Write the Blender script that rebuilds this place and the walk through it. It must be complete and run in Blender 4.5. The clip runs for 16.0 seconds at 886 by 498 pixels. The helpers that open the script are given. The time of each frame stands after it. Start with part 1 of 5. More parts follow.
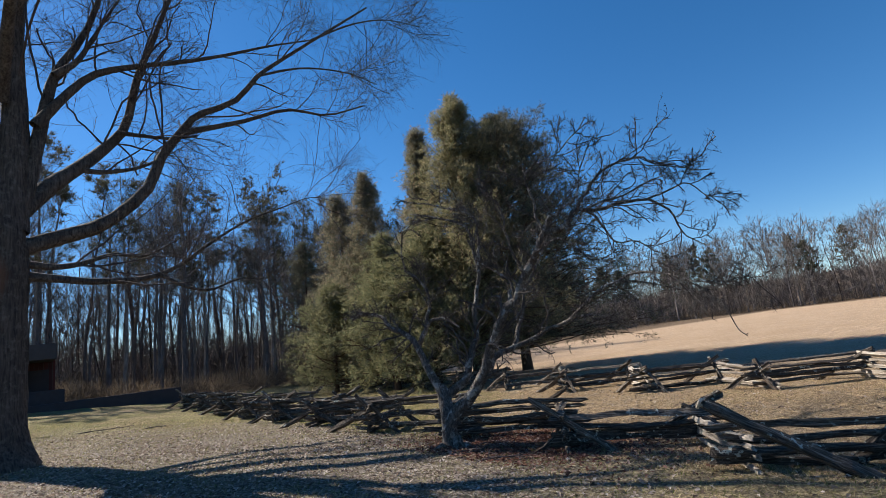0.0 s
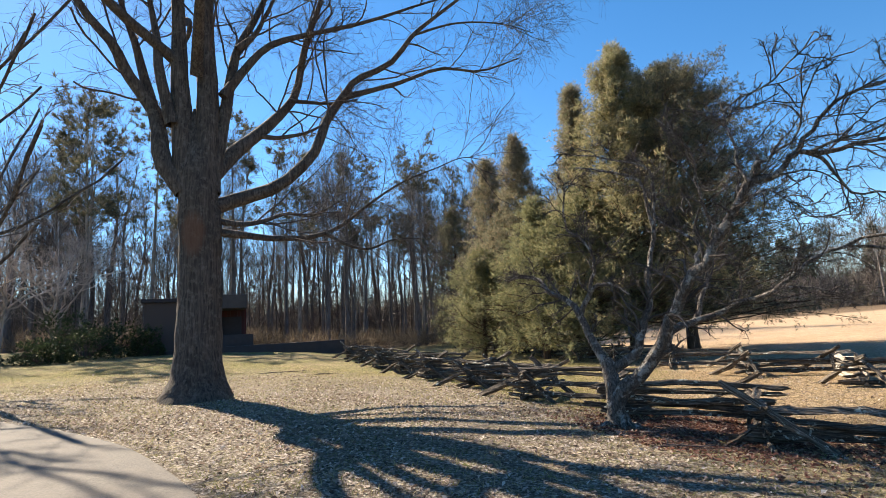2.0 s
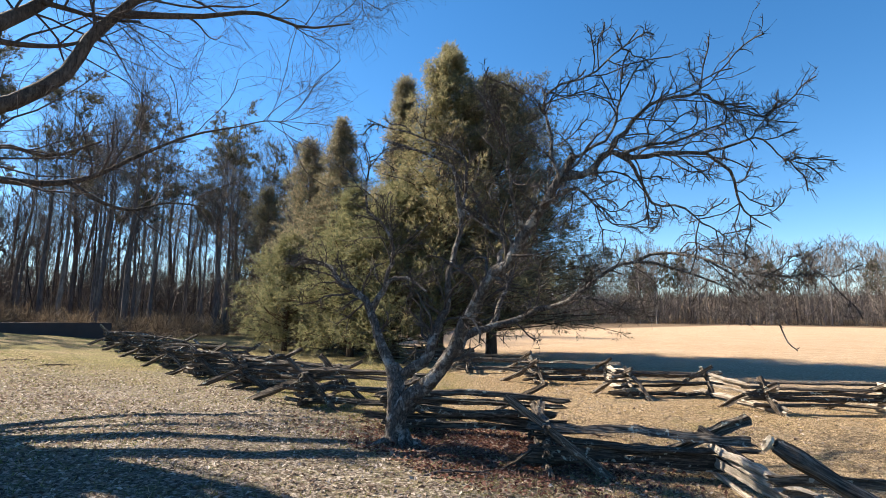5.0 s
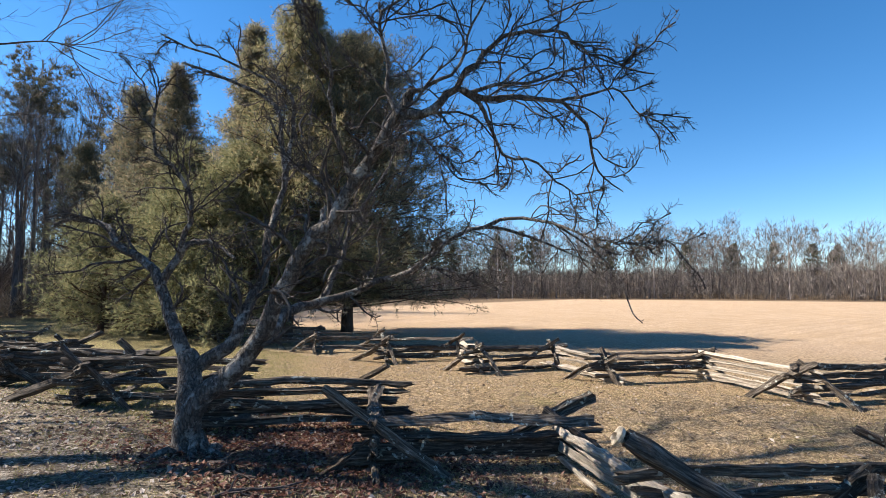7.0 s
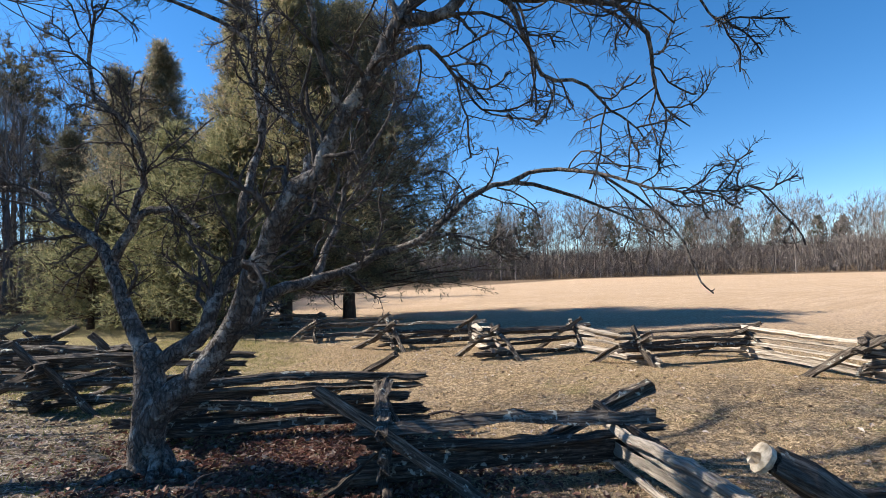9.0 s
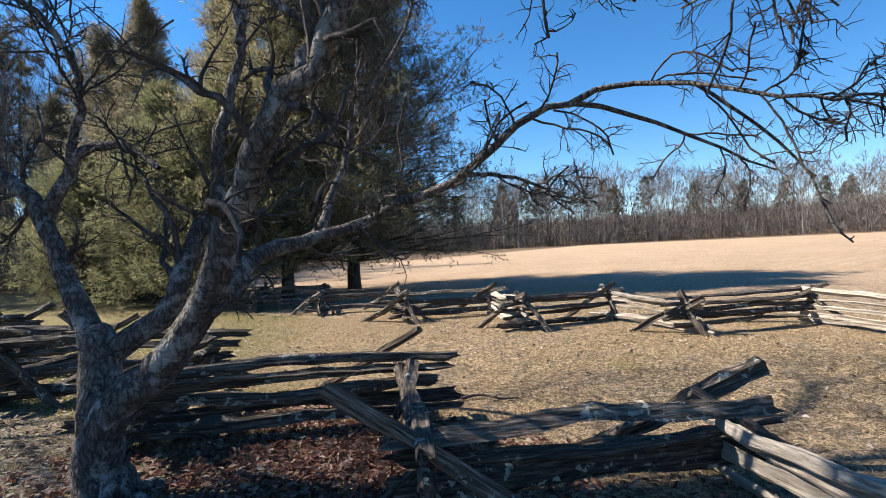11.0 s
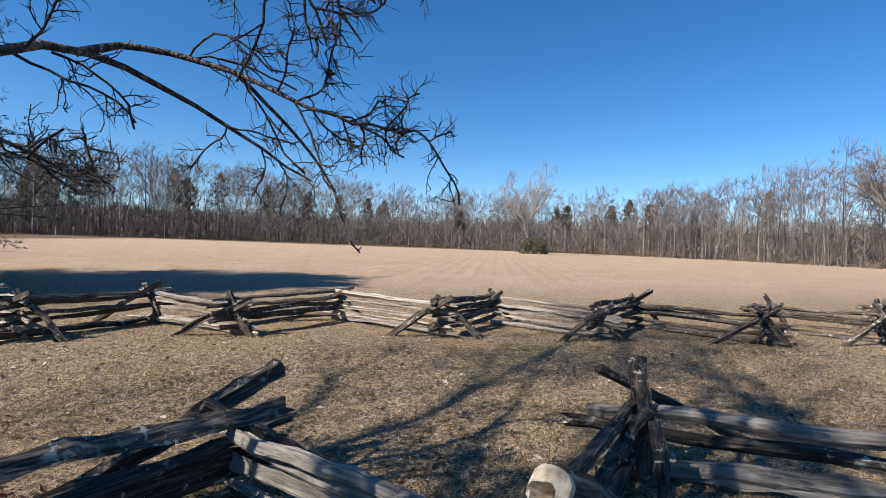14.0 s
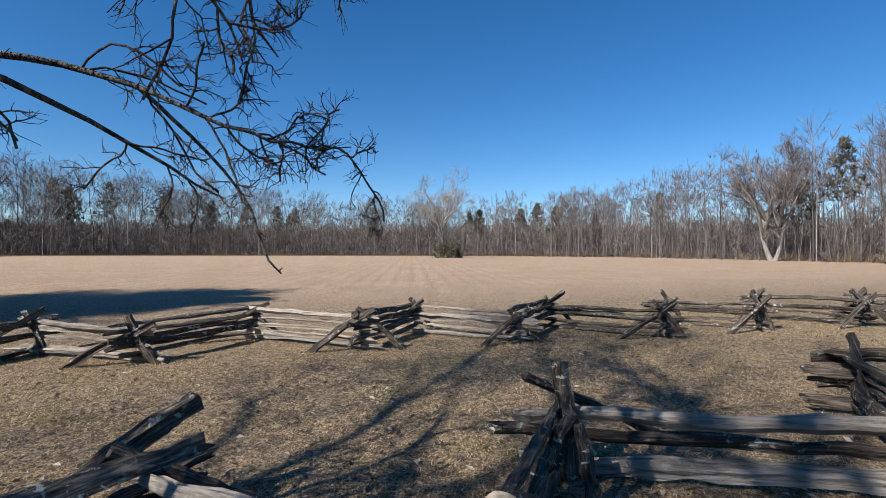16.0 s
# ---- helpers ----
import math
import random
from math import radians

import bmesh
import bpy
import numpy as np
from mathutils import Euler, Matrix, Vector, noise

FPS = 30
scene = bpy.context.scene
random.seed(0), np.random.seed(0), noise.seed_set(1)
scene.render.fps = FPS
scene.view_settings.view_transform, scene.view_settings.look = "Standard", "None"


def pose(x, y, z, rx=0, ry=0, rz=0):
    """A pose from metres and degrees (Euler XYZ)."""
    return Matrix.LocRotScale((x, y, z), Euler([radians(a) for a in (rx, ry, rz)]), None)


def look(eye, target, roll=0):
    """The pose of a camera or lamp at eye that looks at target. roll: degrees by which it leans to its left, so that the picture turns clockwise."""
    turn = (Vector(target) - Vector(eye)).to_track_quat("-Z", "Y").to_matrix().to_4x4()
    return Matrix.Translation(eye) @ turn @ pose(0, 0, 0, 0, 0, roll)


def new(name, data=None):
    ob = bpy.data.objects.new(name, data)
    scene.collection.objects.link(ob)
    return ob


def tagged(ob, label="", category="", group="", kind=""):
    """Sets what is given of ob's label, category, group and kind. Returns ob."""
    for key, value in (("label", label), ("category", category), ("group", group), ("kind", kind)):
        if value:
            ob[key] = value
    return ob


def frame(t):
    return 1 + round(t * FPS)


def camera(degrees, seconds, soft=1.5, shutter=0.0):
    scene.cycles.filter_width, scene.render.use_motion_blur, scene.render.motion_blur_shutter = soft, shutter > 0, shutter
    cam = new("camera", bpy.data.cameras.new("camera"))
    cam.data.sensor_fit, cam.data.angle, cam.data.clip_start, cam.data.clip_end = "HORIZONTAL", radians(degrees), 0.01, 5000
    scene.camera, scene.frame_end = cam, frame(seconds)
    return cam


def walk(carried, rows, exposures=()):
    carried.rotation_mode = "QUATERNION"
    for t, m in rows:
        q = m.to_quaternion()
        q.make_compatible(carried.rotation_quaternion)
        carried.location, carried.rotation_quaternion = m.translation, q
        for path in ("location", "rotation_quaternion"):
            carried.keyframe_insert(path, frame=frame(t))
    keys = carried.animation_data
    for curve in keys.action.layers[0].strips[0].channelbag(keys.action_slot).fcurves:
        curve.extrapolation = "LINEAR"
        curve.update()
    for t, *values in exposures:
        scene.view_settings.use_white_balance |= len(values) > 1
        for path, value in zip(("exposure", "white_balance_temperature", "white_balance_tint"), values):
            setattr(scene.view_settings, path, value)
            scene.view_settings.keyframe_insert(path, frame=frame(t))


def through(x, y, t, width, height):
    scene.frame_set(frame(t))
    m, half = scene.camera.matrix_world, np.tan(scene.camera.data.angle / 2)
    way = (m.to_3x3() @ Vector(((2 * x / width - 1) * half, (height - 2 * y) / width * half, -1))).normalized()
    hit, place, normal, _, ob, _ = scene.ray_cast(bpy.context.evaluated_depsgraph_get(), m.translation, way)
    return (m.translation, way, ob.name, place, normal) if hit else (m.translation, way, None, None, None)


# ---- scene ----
cam = camera(81.9, 16.0, soft=0.5)
PATH = [
    (0, (0.617, 0.358, 2.412), (0.451, 2.317, 2.779), -6.8),
    (0.5, (0.553, 0.423, 2.408), (0.134, 2.347, 2.763), -5.1),
    (1, (0.468, 0.641, 2.405), (-0.094, 2.532, 2.73), -3.9),
    (1.5, (0.37, 0.83, 2.401), (-0.31, 2.685, 2.712), -3.7),
    (2, (0.197, 1.025, 2.371), (-0.528, 2.866, 2.665), -3.2),
    (2.5, (0.075, 1.226, 2.36), (-0.667, 3.063, 2.637), -3.0),
    (3, (0.069, 1.511, 2.354), (-0.671, 3.349, 2.624), -2.9),
    (3.5, (0.075, 1.791, 2.346), (-0.613, 3.65, 2.613), -2.5),
    (4, (0.045, 2.165, 2.342), (-0.496, 4.072, 2.606), -1.3),
    (4.5, (0.204, 2.385, 2.322), (-0.144, 4.336, 2.587), -0.2),
    (5, (0.407, 2.679, 2.339), (0.338, 4.66, 2.604), 0.8),
    (7.5, (1.015, 4.198, 2.269), (1.501, 6.132, 2.424), -0.1),
    (8, (1.028, 4.494, 2.238), (1.546, 6.421, 2.379), -0.3),
    (8.5, (1.08, 4.816, 2.232), (1.551, 6.755, 2.367), -1.0),
    (9, (1.077, 5.176, 2.177), (1.517, 7.123, 2.296), -1.5),
    (11.5, (1.028, 6.7, 2.057), (1.463, 8.653, 2.048), -2.8),
    (12, (1.234, 6.803, 2.055), (1.704, 8.747, 2.04), -3.1),
    (12.5, (1.359, 6.789, 2.053), (2.151, 8.625, 2.025), -1.4),
    (13, (1.391, 6.766, 2.056), (2.591, 8.366, 2.028), 0.6),
    (13.5, (1.431, 6.701, 2.054), (2.883, 8.076, 2.031), 1.3),
    (14, (1.494, 6.621, 2.051), (3.19, 7.681, 2.041), 2.1),
    (14.5, (1.504, 6.633, 2.05), (3.306, 7.501, 2.043), 1.4),
    (15, (1.497, 6.634, 2.07), (3.332, 7.43, 2.064), 0.8),
    (15.5, (1.484, 6.668, 2.104), (3.331, 7.435, 2.1), 0.3),
    (16, (1.456, 6.701, 2.137), (3.304, 7.467, 2.154), 0.1),
]
EXPOSURES = ((0.0, 0.80, 6550, 10), (0.5, 1.25, 7100, 10), (1.0, 1.48, 7500, 10), (1.5, 1.56, 7550, 10), (3.0, 1.60, 7550, 10), (5.0, 1.52, 7250, 10), (9.0, 1.26, 6600, 10), (12.0, 1.38, 6600, 10), (13.0, 1.10, 6500, 10), (14.0, 0.82, 6220, 10), (16.0, 0.58, 6100, 10))
walk(cam, [(t, look(eye, target, roll)) for t, eye, target, roll in PATH], EXPOSURES)

# ---- light: a low winter sun, clear deep blue sky ----
SUN_AZ, SUN_EL = radians(-65.0), radians(41.0)      # azimuth from +y towards +x
world = bpy.data.worlds.new("sky")
scene.world = world
world.use_nodes = True
wn = world.node_tree.nodes
wl = world.node_tree.links
sky = wn.new("ShaderNodeTexSky")
sky.sky_type = "NISHITA"
sky.sun_disc = False
sky.sun_elevation = SUN_EL
sky.sun_rotation = SUN_AZ
sky.altitude = 1200
sky.air_density = 1.0
sky.dust_density = 0.15
sky.ozone_density = 3.5
deep = wn.new("ShaderNodeHueSaturation")      # the deep blue of very dry winter air
deep.inputs["Saturation"].default_value = 1.28
wl.new(sky.outputs[0], deep.inputs["Color"])
wl.new(deep.outputs[0], wn["Background"].inputs[0])
wn["Background"].inputs[1].default_value = 0.083
sun_data = bpy.data.lights.new("sun", "SUN")
sun_data.energy = 5.0
sun_data.angle = radians(0.53)
sun_data.color = (1.0, 0.925, 0.825)
sun = new("sun", sun_data)
sun_dir = Vector((math.sin(SUN_AZ) * math.cos(SUN_EL), math.cos(SUN_AZ) * math.cos(SUN_EL), math.sin(SUN_EL)))
sun.matrix_world = look(sun_dir * 100, (0, 0, 0))


# ---- the lie of the land ----
LAND = ((-400, 2.2), (-60, 1.3), (-10, 0.98), (2, 0.86), (6.6, 0.56), (10.6, 0.22), (15, 0.43), (20, 0.5), (35, 0.62), (130, 1.5), (400, 3.2), (5000, 20))


def land(x, y):
    """Height of the ground: lawn, a shallow swale between the fences, a field that rises slowly."""
    x, y = np.asarray(x, float), np.asarray(y, float)
    d = 0.728 * x + 0.685 * y
    z = 0.0
    for off in (-1.2, -0.6, 0.0, 0.6, 1.2):
        z = z + np.interp(d + off, [k[0] for k in LAND], [k[1] for k in LAND]) / 5
    z = z + 0.036 * np.clip(-x - 10, 0, 30) * np.clip((60 - y) / 30, 0, 1)
    r = np.clip((np.hypot(x - 1.5, y - 6.5) - 165) / 150, 0, 1)
    z = z + 13 * r * r * (3 - 2 * r)      # low wooded hills beyond the field
    z = z + 0.02 * np.sin(x * 0.9 + 1.3) * np.sin(y * 0.7) + 0.012 * np.sin(x * 2.3 + y * 1.7)
    return z


def ground_z(x, y):
    return float(land(x, y))


# ---- materials ----
class Shader:
    """A small helper that wires a node material."""

    def __init__(self, name, rough=0.85):
        self.m = bpy.data.materials.new(name)
        self.m.use_nodes = True
        self.t = self.m.node_tree
        self.b = self.t.nodes["Principled BSDF"]
        self.b.inputs["Roughness"].default_value = rough
        self.b.inputs["Specular IOR Level"].default_value = 0.25

    def node(self, kind, **inputs):
        n = self.t.nodes.new("ShaderNode" + kind)
        for key, value in inputs.items():
            n.inputs[key.replace("_", " ")].default_value = value
        return n

    def link(self, a, b):
        self.t.links.new(a, b)

    def coords(self, which="Object", scale=(1, 1, 1)):
        c = self.node("TexCoord")
        mp = self.node("Mapping")
        mp.inputs["Scale"].default_value = scale
        self.link(c.outputs[which], mp.inputs["Vector"])
        return mp.outputs[0]

    def place(self, scale=(1, 1, 1)):
        c = self.node("NewGeometry")
        mp = self.node("Mapping")
        mp.inputs["Scale"].default_value = scale
        self.link(c.outputs["Position"], mp.inputs["Vector"])
        return mp.outputs[0]

    def noise(self, vec, scale, detail=4.0, rough=0.6):
        n = self.node("TexNoise", Scale=scale, Detail=detail, Roughness=rough)
        self.link(vec, n.inputs["Vector"])
        return n.outputs["Fac"]

    def ramp(self, fac, *stops):
        r = self.node("ValToRGB")
        el = r.color_ramp.elements
        while len(el) < len(stops):
            el.new(0.5)
        for e, (p, c) in zip(el, stops):
            e.position = p
            e.color = (*c, 1) if len(c) == 3 else c
        self.link(fac, r.inputs[0])
        return r.outputs[0]

    def grey(self, fac, a, b, x=0.0, y=1.0):
        n = self.node("MapRange")
        n.inputs[1].default_value, n.inputs[2].default_value, n.inputs[3].default_value, n.inputs[4].default_value = a, b, x, y
        self.link(fac, n.inputs[0])
        return n.outputs[0]

    def mix(self, fac, a, b, kind="MIX"):
        n = self.node("Mix")
        n.data_type, n.blend_type = "RGBA", kind
        for src, sock in ((fac, n.inputs[0]), (a, n.inputs[6]), (b, n.inputs[7])):
            if isinstance(src, (int, float)):
                sock.default_value = src
            elif isinstance(src, tuple):
                sock.default_value = (*src, 1)
            else:
                self.link(src, sock)
        return n.outputs[2]

    def math(self, op, a, b=0.0):
        n = self.node("Math")
        n.operation = op
        for src, sock in ((a, n.inputs[0]), (b, n.inputs[1])):
            if isinstance(src, (int, float)):
                sock.default_value = src
            else:
                self.link(src, sock)
        return n.outputs[0]

    def random(self):
        return self.node("ObjectInfo").outputs["Random"]

    def island(self):
        return self.node("NewGeometry").outputs["Random Per Island"]

    def done(self, colour, bump=None, strength=0.5, distance=0.02):
        if isinstance(colour, tuple):
            self.b.inputs["Base Color"].default_value = (*colour, 1)
        else:
            self.link(colour, self.b.inputs["Base Color"])
        if bump is not None:
            n = self.node("Bump", Strength=strength, Distance=distance)
            self.link(bump, n.inputs["Height"])
            self.link(n.outputs[0], self.b.inputs["Normal"])
        return self.m


def ground_material():
    s = Shader("winter_ground", 0.95)
    p = s.place()
    sep = s.node("SeparateXYZ")
    s.link(p, sep.inputs[0])
    d = s.math("ADD", s.math("MULTIPLY", sep.outputs[0], 0.728), s.math("MULTIPLY", sep.outputs[1], 0.685))
    fine = s.noise(p, 38, 5, 0.7)
    mid = s.noise(p, 5.5, 4)
    big = s.noise(p, 0.55, 3)
    straw = s.ramp(fine, (0.38, (0.085, 0.055, 0.028)), (0.5, (0.41, 0.292, 0.165)), (0.60, (0.73, 0.56, 0.365)))
    green = s.ramp(fine, (0.40, (0.05, 0.05, 0.016)), (0.5, (0.23, 0.21, 0.065)), (0.62, (0.46, 0.40, 0.16)))
    litter = s.ramp(s.noise(p, 24, 5, 0.75), (0.40, (0.05, 0.037, 0.027)), (0.5, (0.25, 0.205, 0.165)), (0.62, (0.62, 0.55, 0.475)))
    fieldc = s.ramp(s.noise(p, 9, 6, 0.75), (0.32, (0.27, 0.185, 0.12)), (0.5, (0.47, 0.338, 0.225)), (0.68, (0.63, 0.475, 0.33)))
    yard = s.mix(s.grey(s.math("ADD", big, s.math("MULTIPLY", mid, 0.7)), 0.92, 1.15, 0.0, 0.8), straw, green)
    yard = s.mix(s.grey(s.noise(p, 2.3, 4, 0.7), 0.52, 0.68, 0.0, 0.4), yard, (0.17, 0.118, 0.072))
    yard = s.mix(s.math("MULTIPLY", s.grey(s.noise(p, 1.7, 4), 0.5, 0.68), 0.45), yard, litter)
    yard = s.mix(s.math("MULTIPLY", s.grey(sep.outputs[0], 0.5, -4.0), s.grey(mid, 0.3, 0.6, 0.35, 0.9)), yard, green)
    lawn = s.mix(s.grey(s.math("ADD", big, s.math("MULTIPLY", mid, 0.5)), 0.66, 1.05), green, straw)
    # leaves lie thick under the oak and thin out towards the open lawn
    oakd = s.node("VectorMath")
    oakd.operation = "DISTANCE"
    s.link(p, oakd.inputs[0])
    oakd.inputs[1].default_value = (-7.5, 7.0, 0.9)
    drift = s.math("ADD", oakd.outputs["Value"], s.math("MULTIPLY", s.math("SUBTRACT", big, 0.5), 9.0))
    thick = s.grey(drift, 13.0, 7.0)
    thick = s.math("MULTIPLY", thick, s.grey(mid, 0.3, 0.52, 0.45, 1.0))
    lawn = s.mix(thick, lawn, litter)
    wob = s.math("ADD", d, s.math("MULTIPLY", s.math("SUBTRACT", mid, 0.5), 2.0))
    base = s.mix(s.grey(wob, 6.6, 8.2), lawn, yard)
    base = s.mix(s.grey(wob, 17.5, 24.0), base, fieldc)
    base = s.mix(s.math("MULTIPLY", s.grey(s.noise(s.place((1, 1, 1)), 0.35, 6, 0.75), 0.42, 0.62), s.grey(d, 18, 26, 0, 0.5)), base, (0.36, 0.245, 0.14))
    # mown lines that run away across the field
    wave = s.node("TexWave", Scale=0.32, Distortion=0.8, Detail=2.0)
    wave.bands_direction = "X"
    rot = s.node("Mapping")
    rot.inputs["Rotation"].default_value = (0, 0, radians(64))
    s.link(p, rot.inputs["Vector"])
    rot2 = s.node("Mapping")
    rot2.inputs["Rotation"].default_value = (0, 0, 0)
    rot2.inputs["Scale"].default_value = (1.0, 0.0, 0.0)
    s.link(rot.outputs[0], rot2.inputs["Vector"])
    s.link(rot2.outputs[0], wave.inputs["Vector"])
    lines = s.math("MULTIPLY", s.grey(wave.outputs["Fac"], 0.62, 0.95), s.grey(d, 24, 34, 0, 0.24))
    base = s.mix(lines, base, (0.27, 0.185, 0.10))
    # forest floor beyond the field and behind the lawn
    away = s.node("VectorMath")
    away.operation = "LENGTH"
    s.link(p, away.inputs[0])
    far = s.math("MAXIMUM", s.grey(d, 122, 132), s.grey(away.outputs["Value"], 150, 165))
    woods = s.math("MAXIMUM", far, s.grey(s.math("ADD", s.math("MULTIPLY", sep.outputs[0], -0.68), s.math("MULTIPLY", sep.outputs[1], 0.73)), 43, 48))
    floor_c = s.ramp(s.noise(p, 6, 5, 0.7), (0.3, (0.06, 0.04, 0.025)), (0.7, (0.22, 0.15, 0.09)))
    base = s.mix(woods, base, floor_c)
    clump = s.grey(s.noise(p, 13, 4, 0.7), 0.42, 0.56, 0.68, 0.0)
    clump = s.math("MULTIPLY", clump, s.grey(d, 20, 30, 1.0, 0.25))
    base = s.mix(clump, base, (0.06, 0.042, 0.025))
    bump = s.math("ADD", fine, s.math("MULTIPLY", mid, 1.5))
    return s.done(base, bump, 1.0, 0.06)


def bark_material(name, dark, light, lichen=None, scale=1.0, amount=0.5, patch=None, grain=1.5, plates=0.0, vary=False):
    s = Shader(name, 0.92)
    v = s.coords("Object", (7 * scale, 7 * scale, grain * scale))
    n = s.noise(v, 3.0, 6, 0.7)
    w = s.noise(s.coords("Object"), 1.1 * scale, 3)
    col = s.ramp(n, (0.3, dark), (0.65, light))
    col = s.mix(s.grey(w, 0.35, 0.7, 0, 0.45), col, tuple(c * 0.55 for c in dark))
    if vary:
        # some stems pale, some dark
        col = s.mix(1.0, col, s.ramp(s.island(), (0.0, (0.30, 0.29, 0.30)), (0.55, (0.75, 0.74, 0.74)), (1.0, (1.5, 1.5, 1.5))), "MULTIPLY")
    if plates:
        # flaking plates with dark cracks between them
        cell = s.node("TexVoronoi", Scale=plates)
        cell.feature = "DISTANCE_TO_EDGE"
        warp = s.node("VectorMath")
        warp.operation = "ADD"
        s.link(s.coords("Object", (1.0, 1.0, 0.55)), warp.inputs[0])
        bend = s.node("TexNoise", Scale=plates * 0.8, Detail=3.0)
        s.link(s.coords("Object"), bend.inputs["Vector"])
        small = s.node("VectorMath")
        small.operation = "SCALE"
        small.inputs["Scale"].default_value = 0.9 / plates
        s.link(bend.outputs["Color"], small.inputs[0])
        s.link(small.outputs[0], warp.inputs[1])
        s.link(warp.outputs[0], cell.inputs["Vector"])
        crack = s.grey(cell.outputs["Distance"], 0.02, 0.14, 1.0, 0.0)
        col = s.mix(s.math("MULTIPLY", crack, 0.5), col, dark)
        n = s.math("SUBTRACT", n, s.math("MULTIPLY", crack, 0.6))
    if lichen:
        spots = s.math("MULTIPLY", s.grey(s.noise(s.coords("Object"), 7.0, 5, 0.7), 0.52, 0.62), amount)
        col = s.mix(spots, col, lichen)
    if patch:
        place, size, tone = patch
        dv = s.node("VectorMath")
        dv.operation = "DISTANCE"
        s.link(s.coords("Object", (1, 1, 0.55)), dv.inputs[0])
        dv.inputs[1].default_value = (place[0], place[1], place[2] * 0.55)
        ragged = s.math("ADD", dv.outputs["Value"], s.math("MULTIPLY", n, 0.35))
        col = s.mix(s.grey(ragged, size + 0.14, size, 0.0, 0.6), col, tone)
    return s.done(col, n, 1.0, 0.03)


def rail_material(name, tones, lichen_amount):
    s = Shader(name, 0.9)
    c = s.node("TexCoord")
    shift = s.node("VectorMath")
    shift.operation = "ADD"
    s.link(c.outputs["Object"], shift.inputs[0])
    rnd = s.node("CombineXYZ")
    r = s.random()
    s.link(s.math("MULTIPLY", r, 37.0), rnd.inputs[0])
    s.link(s.math("MULTIPLY", r, 11.0), rnd.inputs[1])
    s.link(rnd.outputs[0], shift.inputs[1])
    mp = s.node("Mapping")
    mp.inputs["Scale"].default_value = (0.9, 16, 16)
    s.link(shift.outputs[0], mp.inputs["Vector"])
    grain = s.noise(mp.outputs[0], 3.2, 6, 0.72)
    streak = s.noise(mp.outputs[0], 0.9, 3)
    col = s.ramp(grain, (0.30, tones[0]), (0.48, tones[1]), (0.70, tones[2]))
    col = s.mix(s.grey(streak, 0.4, 0.72, 0, 0.55), col, tones[0])
    col = s.mix(0.55, col, s.ramp(r, (0.0, (0.33, 0.28, 0.24)), (0.5, (0.62, 0.56, 0.50)), (1.0, (1.0, 0.94, 0.86))), "MULTIPLY")
    spots = s.noise(shift.outputs[0], 13.0, 5, 0.6)
    mask = s.math("MULTIPLY", s.grey(spots, 0.57, 0.61), s.math("MULTIPLY", s.grey(s.noise(shift.outputs[0], 1.6, 2), 0.5, 0.56), lichen_amount))
    col = s.mix(mask, col, (0.52, 0.54, 0.47))
    return s.done(col, s.math("ADD", grain, s.math("MULTIPLY", streak, 0.8)), 1.0, 0.03)


def leaf_material(name, stops, rough=0.8, through=0.35):
    s = Shader(name, rough)
    c = s.ramp(s.island(), *stops)
    m = s.done(c)
    if through:
        tr = s.node("BsdfTranslucent")
        s.link(c, tr.inputs["Color"])
        mx = s.node("MixShader")
        mx.inputs[0].default_value = through
        s.link(s.b.outputs[0], mx.inputs[1])
        s.link(tr.outputs[0], mx.inputs[2])
        out = s.t.nodes["Material Output"]
        s.link(mx.outputs[0], out.inputs["Surface"])
    return m


M_GROUND = ground_material()
M_OAK = bark_material("oak_bark", (0.014, 0.012, 0.011), (0.135, 0.11, 0.092), (0.21, 0.195, 0.165), 1.0, 0.3, ((-10.3, 10.45, 5.0), 0.40, (0.15, 0.075, 0.045)), 0.55)
M_APPLE = bark_material("apple_bark", (0.028, 0.022, 0.019), (0.30, 0.26, 0.23), (0.55, 0.53, 0.49), 2.2, 0.55, plates=19.0)
M_TWIG = bark_material("twig_bark", (0.04, 0.031, 0.03), (0.15, 0.12, 0.11), None, 2.0)
M_APPLETWIG = bark_material("apple_twig_bark", (0.03, 0.024, 0.022), (0.15, 0.125, 0.11), (0.34, 0.32, 0.29), 2.0, 0.3)
M_CEDAR_BARK = bark_material("cedar_bark", (0.035, 0.024, 0.018), (0.14, 0.09, 0.065), None, 1.0)
M_FOREST = bark_material("forest_bark", (0.10, 0.085, 0.075), (0.38, 0.335, 0.295), None, 0.4)
M_PALE = bark_material("pale_bark", (0.15, 0.135, 0.118), (0.44, 0.405, 0.36), None, 0.5)
M_SYCAMORE = bark_material("sycamore_bark", (0.12, 0.105, 0.092), (0.40, 0.365, 0.325), None, 0.6)
M_FARTWIG = bark_material("far_twigs", (0.12, 0.103, 0.095), (0.33, 0.29, 0.265), None, 0.3, vary=True)
# darker copy of forest bark; the backlit woods' shade is put into its colour
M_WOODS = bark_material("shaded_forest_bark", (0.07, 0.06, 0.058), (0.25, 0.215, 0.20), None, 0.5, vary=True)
# pale twig tone, with the sunlight on the twigs put into the colour
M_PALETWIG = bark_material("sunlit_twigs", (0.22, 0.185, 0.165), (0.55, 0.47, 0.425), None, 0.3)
M_RAIL = rail_material("weathered_rail", ((0.016, 0.013, 0.011), (0.105, 0.085, 0.07), (0.43, 0.38, 0.32)), 0.8)
M_RAIL_PALE = rail_material("pale_rail", ((0.12, 0.105, 0.09), (0.48, 0.43, 0.37), (0.78, 0.72, 0.64)), 0.3)
